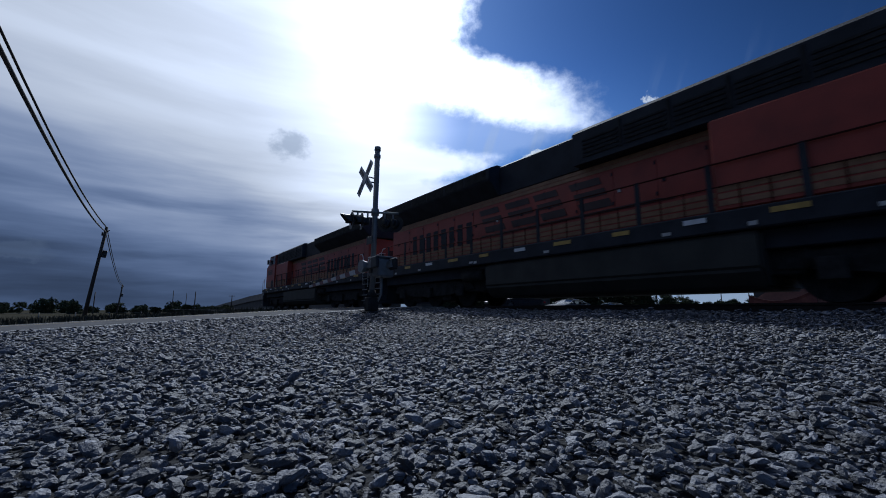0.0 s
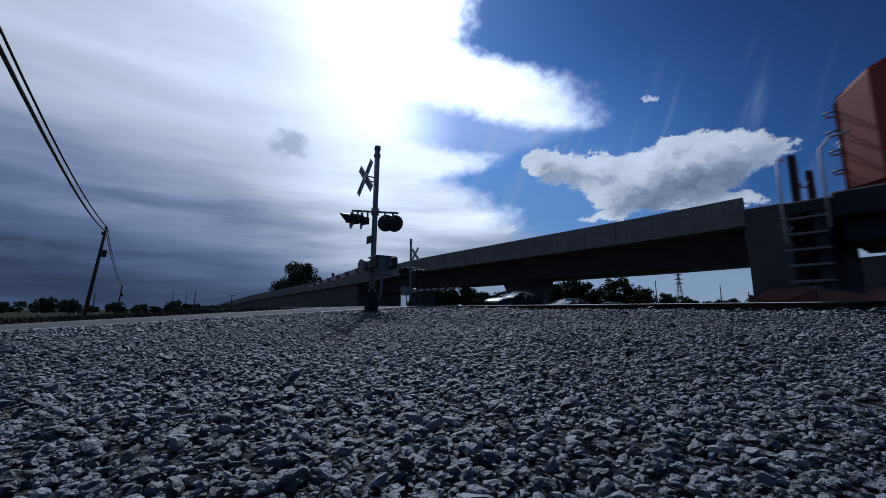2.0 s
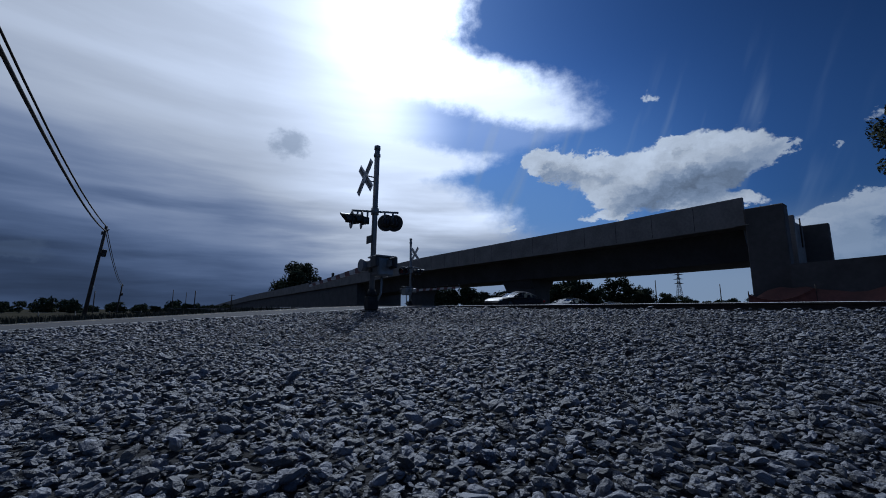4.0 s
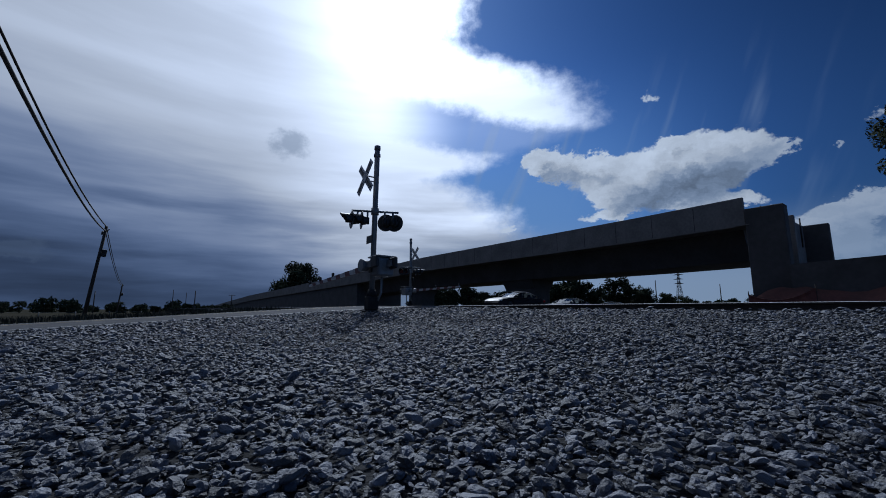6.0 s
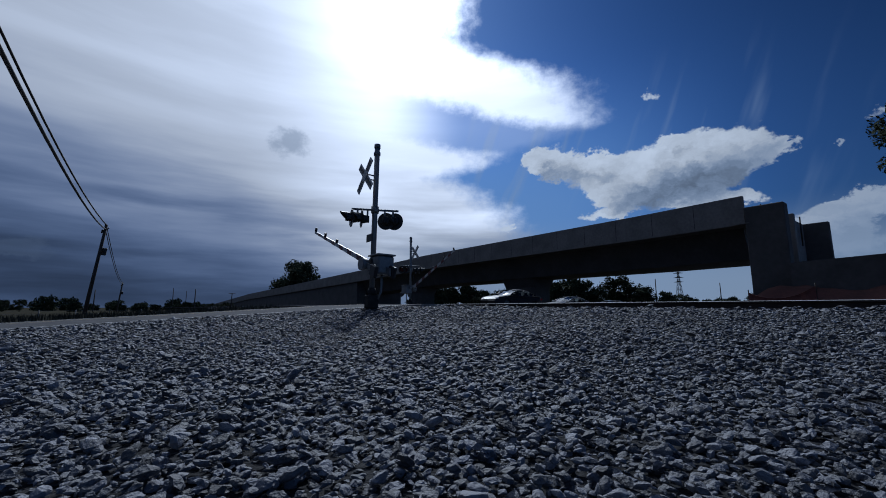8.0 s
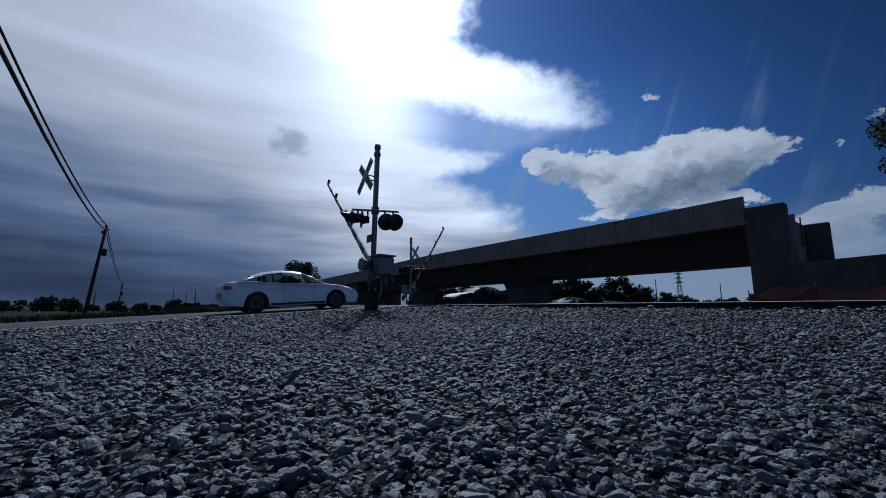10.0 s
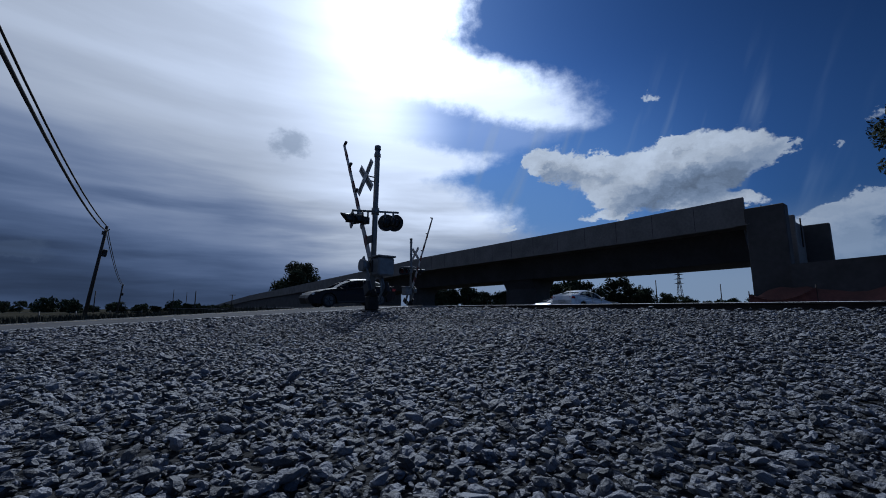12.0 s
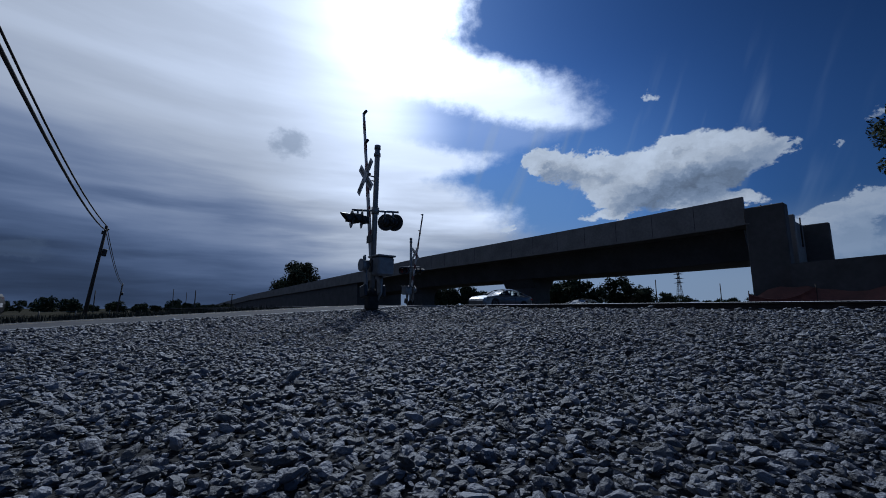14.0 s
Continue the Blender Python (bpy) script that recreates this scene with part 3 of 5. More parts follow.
def build_locomotive():
    loco = thing("locomotive", "orange and black diesel freight locomotive running on the track", "locomotive", group="locomotives of the train")
    part("sill", block(-1.52, 1.52, -10.35, 10.35, 1.36, 1.78, bevel=0.03), BLACK, loco, "black frame sill")
    for s in (-1, 1):
        part("end_platform", block(-1.5, 1.5, min(s * 10.36, s * 11.0), max(s * 10.36, s * 11.0), 1.5, 1.72, bevel=0.02), BLACK, loco)
        part("pilot", slab([(-1.45, 0.18), (1.45, 0.18), (1.5, 1.49), (-1.5, 1.49)], "y", min(s * 10.45, s * 10.6), max(s * 10.45, s * 10.6)), BLACK, loco)
        bm = block(-0.16, 0.16, min(s * 10.61, s * 11.02), max(s * 10.61, s * 11.02), 0.72, 1.05, bevel=0.05)
        part("coupler", bm, GRIME, loco)
    # cab and short nose
    profile = [(-10.2, 1.79), (-10.2, 3.45), (-10.1, 3.55), (-8.95, 4.02), (-8.78, 4.60), (-6.92, 4.62), (-6.92, 1.79)]
    bm = slab(profile, "x", -1.5, 1.5, 0.07)
    bmesh.ops.bisect_plane(bm, geom=list(bm.verts) + list(bm.edges) + list(bm.faces), plane_co=(0, -9.72, 0), plane_no=(0, 1, 0))
    for vert in bm.verts:   # the nose narrows to its front plate
        if vert.co.y < -9.8:
            vert.co.x *= 0.80
    cab = part("cab", bm, ORANGE, loco, "orange wide-nosed cab")
    part("air_conditioner", block(-0.55, 0.55, -8.3, -7.3, 4.765, 4.93, bevel=0.05), BLACK, cab)
    part("antenna_plate", block(-0.9, -0.6, -8.1, -7.7, 4.74, 4.85, bevel=0.02), BLACK, cab)
    part("horn", bent([(0.75, -7.1, 4.74), (0.75, -7.1, 4.95), (0.75, -7.6, 4.97)], 0.05), BLACK, cab)
    part("cab_roof", slab([(-1.46, 4.60), (1.46, 4.60), (1.1, 4.76), (-1.1, 4.76)], "y", -8.86, -6.90, 0.02), BLACK, loco)
    for s in (-1, 1):
        for y0, y1 in ((-8.62, -8.18), (-8.05, -7.62), (-7.56, -7.10)):
            x0, x1 = sorted((s * 1.485, s * 1.508))
            part("side_window", slab([(y0 + (0.10 if y0 < -8.5 else 0), 4.42), (y0, 3.86), (y1, 3.86), (y1, 4.44)], "x", x0, x1), GLASS, cab)
            x0, x1 = sorted((s * 1.49, s * 1.515))
            part("window_post", block(x0, x1, y1 + 0.005, y1 + 0.045, 3.82, 4.48), SILVER, cab)
        part("window_sill_strip", block(*sorted((s * 1.49, s * 1.515)), -8.66, -7.05, 3.80, 3.835), SILVER, cab)
        part("drip_rail", block(*sorted((s * 1.46, s * 1.53)), -8.80, -6.95, 4.50, 4.545), PALE, cab, "bright roof edge")
        x0, x1 = sorted((s * 0.12, s * 1.25))
        bm = slab([(x0, 0.0), (x1, 0.0), (x1 - 0.03, 0.50), (x0 + 0.03, 0.50)], "y", -0.012, 0.012)
        bmesh.ops.transform(bm, matrix=pose(0, -8.93, 4.05, -16), verts=bm.verts)
        part("windshield", bm, GLASS, cab)
        x0, x1 = sorted((s * 1.49, s * 1.51))
        part("step_well", block(x0, x1, -7.95, -7.35, 1.80, 2.42), BLACK, cab)
        for z in (1.90, 2.04, 2.18):
            part("stripe", block(x0, x1, -9.70, -7.98, z, z + 0.105), TAN, cab)
            part("stripe", block(x0, x1, -7.30, -6.93, z, z + 0.105), TAN, cab)
        for k in range(4):   # road number as bars
            part("number_bar", slab([(-9.15 + k * 0.38, 2.95), (-8.90 + k * 0.38, 2.95), (-8.87 + k * 0.38, 3.38), (-9.12 + k * 0.38, 3.38)], "x", *sorted((s * 1.49, s * 1.506))), MAROON, cab)
        for z in (2.2, 2.55, 2.9, 3.25):
            part("grab_iron", bent([(s * 0.9, -10.19, z), (s * 0.9, -10.32, z), (s * 1.16, -10.32, z), (s * 1.16, -10.15, z)], 0.018, 6), SILVER, cab)
        part("mirror", block(*sorted((s * 1.55, s * 1.75)), -8.72, -8.66, 3.9, 4.3, bevel=0.01), BLACK, cab)
        part("headlight", rod(bmesh.new(), (s * 0.22, -10.23, 3.30), (s * 0.22, -10.18, 3.30), 0.10, sides=14), SILVER, cab)
    # equipment cabinet behind the cab
    part("equipment_cabinet", block(-1.42, 1.42, -6.90, -3.45, 1.79, 3.72, bevel=0.04), ORANGE, loco)
    grid_top = part("brake_grid_housing", slab([(-1.36, 3.73), (1.36, 3.73), (1.36, 4.62), (1.2, 4.76), (-1.2, 4.76), (-1.36, 4.62)], "y", -6.88, -0.2), BLACK, loco)
    for s in (-1, 1):
        for k in range(5):
            x0, x1 = sorted((s * 1.35, s * 1.385))
            part("post", block(x0, x1, -6.2 + k * 1.15, -6.14 + k * 1.15, 3.85, 4.56), GRIME, grid_top)
            for z in range(5):
                part("louvre", block(x0, x1 - 0.012, -6.1 + k * 1.15, -5.12 + k * 1.15, 3.88 + z * 0.11, 3.93 + z * 0.11), GRIME, grid_top)
        for z in (1.90, 2.04, 2.18):
            x0, x1 = sorted((s * 1.41, s * 1.43))
            part("stripe", block(x0, x1, -6.88, -3.5, z, z + 0.105), TAN, loco)
    # engine hood
    hood = part("engine_hood", block(-1.05, 1.05, -3.44, 10.1, 1.79, 3.70, bevel=0.04), ORANGE, loco)
    roof = part("hood_roof", slab([(-1.08, 3.71), (1.08, 3.71), (1.08, 4.66), (0.9, 4.78), (-0.9, 4.78), (-1.08, 4.66)], "y", -0.19, 2.88), BLACK, loco)
    part("exhaust_stack", block(-0.45, 0.45, 0.3, 1.3, 4.79, 4.90, bevel=0.04), GRIME, roof)
    for y in (2.1,):
        part("roof_hatch", block(-0.7, 0.7, y - 0.6, y + 0.6, 4.784, 4.82, bevel=0.015), BLACK, roof)
    radiator = part("radiator", slab([(-1.07, 3.71), (1.07, 3.71), (1.56, 4.16), (1.56, 4.56), (1.15, 4.76), (-1.15, 4.76), (-1.56, 4.56), (-1.56, 4.16)], "y", 2.9, 10.28, 0.02), BLACK, loco, "black overhanging radiator housing")
    for s in (-1, 1):
        for k in range(6):
            x0, x1 = sorted((s * 1.555, s * 1.572))
            part("radiator_screen", block(x0, x1, 3.05 + k * 1.18, 4.13 + k * 1.18, 4.20, 4.52), GRIME, radiator)
        # hood doors, louvres, stripes, emblem
        x0, x1 = sorted((s * 1.045, s * 1.062))
        for k in range(12):
            y = -3.3 + k * 1.08
            part("hood_door", block(x0, x1, y, y + 1.04, 2.36, 3.40, bevel=0.006), ORANGE, hood)
        x2, x3 = sorted((s * 1.055, s * 1.075))
        for k in range(8):
            y = 4.35 + k * 0.52
            part("door_vent", block(x2, x3, y, y + 0.30, 2.25, 3.05, bevel=0.006), BLACK, hood)
        for z in (1.90, 2.04, 2.18, 3.46, 3.58):
            part("stripe", block(x0, x1, -3.35, 9.6, z, z + 0.105), TAN, hood)
        for k, (a, w) in enumerate(((-1.05, 1.15), (0.20, 1.2), (1.5, 1.1), (2.7, 1.15))):
            lean = 0.42 * (-s)
            # lettering reduced to slanting bars, with a bar and a line below
            for z0, z1 in ((2.50, 2.72), (2.84, 3.02), (3.14, 3.34)):
                cut = 0.12 * ((k + int(z0 * 10)) % 3)
                c0, c1 = (z0 - 2.9) * lean, (z1 - 2.9) * lean
                part("emblem_bar", slab([(a + cut + c0, z0), (a + w - 0.1 + c0, z0), (a + w - 0.1 + c1, z1), (a + cut + c1, z1)], "x", x2, x3), MAROON, hood)
        part("emblem_bar", slab([(-2.6, 2.36), (3.9, 2.36), (3.8, 2.43), (-2.2, 2.43)], "x", x2, x3), MAROON, hood)
        # walkway edge reflectors
        x0, x1 = sorted((s * 1.515, s * 1.532))
        for k in range(13):
            y = -9.6 + k * 1.58
            part("reflector", block(x0, x1, y, y + (0.42 if k % 3 else 0.55), 1.60, 1.70), YELLOW if k % 3 != 1 else WHITE, loco)
        for k in range(6):
            y = -9.0 + k * 3.2
            part("frame_plate", block(*sorted((s * 1.522, s * 1.531)), y, y + 0.18, 1.44, 1.51), PALE, loco)
        # latches, sand fillers and hinges; every fourth latch is pale, a glint put into colour
        for k in range(12):
            y = -3.3 + k * 1.08
            part("door_latch", block(*sorted((s * 1.062, s * 1.085)), y + 0.90, y + 0.97, 2.80, 2.90), PALE if k % 4 == 1 else BLACK, hood)
            for z in (2.50, 3.26):
                part("door_hinge", block(*sorted((s * 1.062, s * 1.078)), y + 0.01, y + 0.05, z, z + 0.09), BLACK, hood)
        for y in (-6.4, -4.1, 3.6, 8.9):
            part("warning_plate", block(*sorted((s * 1.522, s * 1.530)), y, y + 0.14, 1.42, 1.50), PALE, loco)
        # handrails along the walkways
        for k in range(12):
            y = -6.3 + k * 1.46
            part("stanchion", block(*sorted((s * 1.455, s * 1.485)), y - 0.05, y + 0.05, 1.78, 2.78), BLACK, loco)
            for d in (0.49, 0.97):
                part("rail_upright", block(*sorted((s * 1.462, s * 1.478)), y + d - 0.012, y + d + 0.012, 1.78, 2.27), RAILING, loco)
        part("handrail", bent([(s * 1.47, -6.8, 2.76), (s * 1.47, 9.9, 2.76)], 0.018), RAILING, loco)
        part("handrail", bent([(s * 1.47, -6.8, 2.28), (s * 1.47, 9.9, 2.28)], 0.014), RAILING, loco)
    for e in (-1, 1):
        for s in (-1, 1):
            # corner steps and end rails
            y0, y1 = sorted((e * 10.42, e * 11.0))
            for k in range(5):
                part("step", block(*sorted((s * 1.12, s * 1.52)), y0, y1, 0.32 + k * 0.27, 0.36 + k * 0.27, bevel=0.008), BLACK, loco)
                part("step_edge", block(*sorted((s * 1.522, s * 1.532)), y0, y1, 0.32 + k * 0.27, 0.36 + k * 0.27), SILVER, loco)
            part("step_side", block(*sorted((s * 1.09, s * 1.115)), y0, y1, 0.28, 1.49), BLACK, loco)
            part("corner_rail", bent([(s * 1.5, e * 10.40, 1.2), (s * 1.5, e * 10.40, 2.55), (s * 1.5, e * 10.25, 2.72), (s * 1.5, e * 10.0, 2.72)], 0.02), PALE, loco, "pale painted grab rail")
            part("corner_rail", bent([(s * 1.5, e * 10.98, 1.0), (s * 1.48, e * 10.98, 2.5), (s * 1.25, e * 10.98, 2.62), (s * 0.95, e * 10.98, 2.62)], 0.02), PALE, loco, "pale painted grab rail")
            part("end_post", block(*sorted((s * 0.60, s * 0.78)), *sorted((e * 10.86, e * 10.97)), 1.72, 2.78, bevel=0.01), BLACK, loco)
            chain = [(s * 0.62 * (1 - k / 4), e * 10.93, 2.55 - 0.26 * math.sin(math.pi * k / 8)) for k in range(5)]
            part("safety_chain", bent(chain, 0.016, 6), BLACK, loco)
            hose = [(s * (0.45 + 0.05 * k), e * (10.62 + 0.12 * math.sin(k * 0.7)), 1.2 - 0.14 * k) for k in range(6)]
            for j in range(3):
                loop = [(s * (0.82 + 0.16 * j), e * (10.72 + 0.28 * math.sin(math.pi * k / 6)), 1.62 - 0.12 * k - 0.05 * j) for k in range(7)]
                part("control_hose", bent(loop, 0.024, 6), RUBBER, loco)
            part("brake_hose", bent(hose, 0.03, 6), RUBBER, loco)
    # centre beam and equipment between trucks and tank
    part("centre_beam", block(-1.25, 1.25, -10.3, 10.3, 0.98, 1.355, bevel=0.02), BLACK, loco)
    part("underfloor_gear", block(-1.05, 1.05, -4.6, 4.7, 0.5, 0.97, bevel=0.03), GRIME, loco)
    # fuel tank
    part("fuel_tank", slab([(-1.2, 0.27), (1.2, 0.27), (1.46, 0.55), (1.46, 1.34), (-1.46, 1.34), (-1.46, 0.62)], "y", -4.1, 3.3, 0.06), TANKC, loco, "dusty dark fuel tank")
    for s in (-1, 1):
        part("air_reservoir", rod(bmesh.new(), (s * 1.2, 3.5, 1.05), (s * 1.2, 4.6, 1.05), 0.2, sides=14), GRIME, loco)
    wheels = wheelset_mesh()
    for y in (-6.95, 6.95):
        bm = bmesh.new()
        for s in (-1, 1):
            prism(bm, [(-2.75, 0.62), (-2.55, 0.9), (-1.0, 0.95), (1.0, 0.95), (2.55, 0.9), (2.75, 0.62), (2.2, 0.58), (1.2, 0.42), (-1.2, 0.42), (-2.2, 0.58)], "x", *sorted((s * 0.93, s * 1.10)))
        box(bm, -0.92, 0.92, -1.9, -1.5, 0.5, 0.9)
        box(bm, -0.92, 0.92, 1.5, 1.9, 0.5, 0.9)
        bmesh.ops.transform(bm, matrix=Matrix.Translation((0, y, 0)), verts=bm.verts)
        truck = part("truck", bm, GRIME, loco)
        for dy in (-1.0, 1.0):
            part("brake_rigging", block(-1.0, 1.0, y + dy - 0.28, y + dy + 0.28, 0.22, 0.60, bevel=0.04), GRIME, truck)
        part("bolster", block(-0.9, 0.9, y - 0.5, y + 0.5, 0.86, 0.975), GRIME, loco)
        for dy in (-2.0, 0.0, 2.0):
            shared("wheelset", wheels, truck, (0, y + dy, 0.533))
            for s in (-1, 1):
                part("journal_box", block(*sorted((s * 1.1, s * 1.22)), y + dy - 0.2, y + dy + 0.2, 0.36, 0.78, bevel=0.03), GRIME, truck)
                part("coil_spring", rod(bmesh.new(), (s * 1.05, y + dy + 0.32, 0.60), (s * 1.05, y + dy + 0.32, 1.0), 0.08, sides=8), GRIME, truck)
    return loco


LOCO_A = build_locomotive()
LOCO_B = copy_thing(LOCO_A, pose(TRACK_X, -30, RAIL_TOP))

# ---- crossing signals ----
SIGN_WHITE = material("reflective_white", (0.45, 0.45, 0.46), 0.5, noise_scale=7, amount=0.2)
SIGNAL_BLACK = material("signal_black", (0.02, 0.02, 0.022), 0.55, noise_scale=6, amount=0.3)
LENS = material("dark_red_lens", (0.07, 0.008, 0.008), 0.2, noise_scale=6, amount=0.2)
RED = material("red_stripe", (0.11, 0.020, 0.020), 0.5, noise_scale=6, amount=0.25)
ARM_LENGTH = 5.5


def lamp_unit(parent, y, side, turn):
    """Round black background with a hooded lens; side: +1 looks to +x, -1 to -x."""
    bm = bmesh.new()
    rod(bm, (side * 0.17, y, 2.80), (side * 0.185, y, 2.80), 0.27, sides=28)
    back = part("lamp_background", bm, SIGNAL_BLACK, parent)
    bm = bmesh.new()
    rod(bm, (side * 0.03, y, 2.80), (side * 0.168, y, 2.80), 0.12, 0.155, sides=16)
    part("lamp_housing", bm, SIGNAL_BLACK, back)
    bm = bmesh.new()
    rod(bm, (side * 0.187, y, 2.80), (side * 0.21, y, 2.80), 0.15, sides=20)
    part("lens", bm, LENS, back)
    bm = bmesh.new()   # visor: upper half of a tube, longer at the top
    rows = []
    for k in range(13):
        a = math.pi * (-0.12 + 1.24 * k / 12)
        reach = 0.14 + 0.20 * max(0.0, math.sin(a))
        rows.append([bm.verts.new((side * d, y + r * math.cos(a), 2.80 + r * math.sin(a))) for d, r in ((0.187, 0.175), (0.187 + reach, 0.178), (0.187 + reach, 0.168), (0.187, 0.165))])
    for p, q in zip(rows, rows[1:]):
        for i in range(3):
            bm.faces.new((p[i], q[i], q[i + 1], p[i + 1]))
    part("visor", bm, SIGNAL_BLACK, back)
    back.matrix_basis = pose(0, 0, 0, 0, 0, 63) @ Matrix.Translation((0, y, 0)) @ pose(0, 0, 0, 0, 0, turn) @ Matrix.Translation((0, -y, 0))


def build_signal():
    s = thing("crossing_signal", "silver railway crossing signal mast with a striped gate arm", "crossing signal", group="signals at the level crossing")
    part("foundation", block(-0.21, 0.21, -0.21, 0.21, -0.5, 0.10, bevel=0.02), GRIME, s)
    bm = block(-0.17, 0.17, -0.16, 0.16, 0.10, 0.52, bevel=0.04)
    rod(bm, (0, 0, 0.52), (0, 0, 0.72), 0.17, 0.10, sides=14)
    part("mast_base", bm, GRIME, s)
    part("mast", rod(bmesh.new(), (0, 0, 0.70), (0, 0, 5.10), 0.082, sides=16), SILVER, s, "galvanised tubular mast")
    part("mast_cap", rod(bmesh.new(), (0, 0, 5.10), (0, 0, 5.22), 0.10, 0.095, sides=16), SILVER, s)
    part("bell_bracket", rod(bmesh.new(), (0, 0, 4.86), (0, 0, 4.96), 0.105, sides=16), SILVER, s)
    # crossed boards
    for k, lean in enumerate((45, -45)):
        bm = block(-0.012, 0.012, -0.61, 0.61, -0.115, 0.115, bevel=0.004)
        bmesh.ops.transform(bm, matrix=Matrix.Translation((-0.36 - 0.028 * k, 0, 4.10)) @ pose(0, 0, 0, lean), verts=bm.verts)
        board = part("crossbuck_board", bm, SIGN_WHITE, s, "white crossbuck board")
        for j in (-1, 1):   # lettering as bars
            bm = block(-0.0035, 0.0035, -0.17, 0.17, -0.05, 0.05)
            bmesh.ops.transform(bm, matrix=Matrix.Translation((-0.376 - 0.028 * k, 0, 4.10)) @ pose(0, 0, 0, lean) @ Matrix.Translation((0, 0.36 * j, 0)), verts=bm.verts)
            part("lettering_bar", bm, SIGNAL_BLACK, board)
    for z in (4.04, 4.18):
        part("bracket", rod(bmesh.new(), (0, 0, z), (-0.35, 0, z), 0.022, sides=8), SILVER, s)
    # crossarm with two pairs of lamps
    def out(y, z):   # along the crossarm, which is turned against the mast
        return (-y * math.sin(radians(63)), y * math.cos(radians(63)), z)
    part("crossarm", bent([out(-0.72, 3.10), out(0.70, 3.10)], 0.035), SILVER, s)
    part("crossarm_clamp", rod(bmesh.new(), (0, 0, 3.0), (0, 0, 3.2), 0.12, sides=14), SILVER, s)
    for y, side, turn in ((-0.55, 1, -24), (-0.30, 1, -16), (0.22, -1, -78), (0.52, -1, -74)):
        part("lamp_hanger", rod(bmesh.new(), out(y, 3.10), out(y, 2.80), 0.03, sides=8), SILVER, s)
        part("lamp_junction", rod(bmesh.new(), out(y, 2.70), out(y, 2.90), 0.06, sides=10), SIGNAL_BLACK, s)
        lamp_unit(s, y, side, turn)
    part("number_plate", block(-0.09, -0.075, -0.05, 0.33, 2.12, 2.36, bevel=0.004), SIGNAL_BLACK, s, "small dark plate")
    # gate mechanism
    box_ob = part("gate_mechanism", block(-0.06, 0.48, -0.46, 0.16, 1.10, 1.66, bevel=0.05), SILVER, s, "grey gate mechanism box")
    part("mechanism_lid", block(-0.09, 0.51, -0.49, 0.19, 1.66, 1.71, bevel=0.012), SILVER, box_ob)
    part("conduit", bent([(0.2, -0.2, 1.12), (0.2, -0.2, 0.6), (0.1, -0.1, 0.3)], 0.035), SILVER, s)
    part("mechanism_clamp", block(-0.10, 0.08, -0.10, 0.10, 1.22, 1.58, bevel=0.01), SIGNAL_BLACK, s)
    # arm: pivots about x at (0, 0.1, 1.42), lies along +y
    arm = part("gate_arm", slab([(0.25, -0.09), (ARM_LENGTH * 0.5, -0.065), (ARM_LENGTH, -0.045), (ARM_LENGTH, 0.045), (ARM_LENGTH * 0.5, 0.065), (0.25, 0.09)], "x", -0.025, 0.025), SIGN_WHITE, s, "red and white striped gate arm")
    y, k = 0.7, 0
    while y < ARM_LENGTH - 0.3:
        if k % 2 == 0:
            h = 0.092 - 0.045 * y / ARM_LENGTH
            part("red_band", slab([(y, -h), (y + 0.36, -h), (y + 0.44, h), (y + 0.08, h)], "x", -0.028, 0.028), RED, arm)
        y, k = y + 0.4, k + 1
    for y in (ARM_LENGTH - 0.06, ARM_LENGTH * 0.78, ARM_LENGTH * 0.55):
        part("arm_lamp", rod(bmesh.new(), (0, y, 0.05), (0, y, 0.20), 0.05, sides=10), SIGNAL_BLACK, arm)
    bm = bmesh.new()
    for x in (-0.22, 0.22):
        prism(bm, [(0.3, -0.07), (0.3, 0.07), (-0.80, 0.10), (-0.86, -0.10)], "x", x - 0.02, x + 0.02)
    part("arm_bracket", bm, SILVER, arm)
    part("arm_hub", rod(bmesh.new(), (-0.36, 0, 0), (-0.13, 0, 0), 0.19, 0.15, sides=18), SILVER, arm)
    for x in (-0.30, 0.30):
        part("counterweight", block(x - 0.055, x + 0.055, -0.98, -0.62, -0.17, 0.17, bevel=0.03), SIGNAL_BLACK, arm)
    arm.matrix_basis = pose(0, 0.1, 1.42)
    return s, arm


SIGNAL_A, ARM_A = build_signal()
SIGNAL_A.matrix_basis = pose(5.42, 10.72, 0.26, 0, 0.8, 0)
SIGNAL_B = copy_thing(SIGNAL_A, pose(15.3, 24.2, 0.28, 0, 0, 180))
ARM_B = [o for o in SIGNAL_B.children if o.name.startswith("gate_arm")][0]


# ---- utility poles and cables ----
def utility_pole(at, lean, height, label, fittings=True, r=0.15):
    p = thing("utility_pole", label, "utility pole", at, group="poles along the field")
    p.matrix_basis = pose(*at, lean[0], lean[1], 0)
    part("pole", rod(bmesh.new(), (0, 0, -0.6), (0, 0, height), r, r * 0.68, sides=12), WOOD, p)
    if fittings:
        part("insulator_pin", rod(bmesh.new(), (0.12, 0, height - 0.35), (0.22, 0, height - 0.2), 0.04, sides=8), SIGNAL_BLACK, p)
        part("cable_clamp", block(-0.22, -0.11, -0.08, 0.08, height - 0.75, height - 0.45, bevel=0.02), SIGNAL_BLACK, p)
        part("splice_box", block(0.12, 0.42, -0.12, 0.12, height - 2.5, height - 1.9, bevel=0.04), SIGNAL_BLACK, p)
    return p


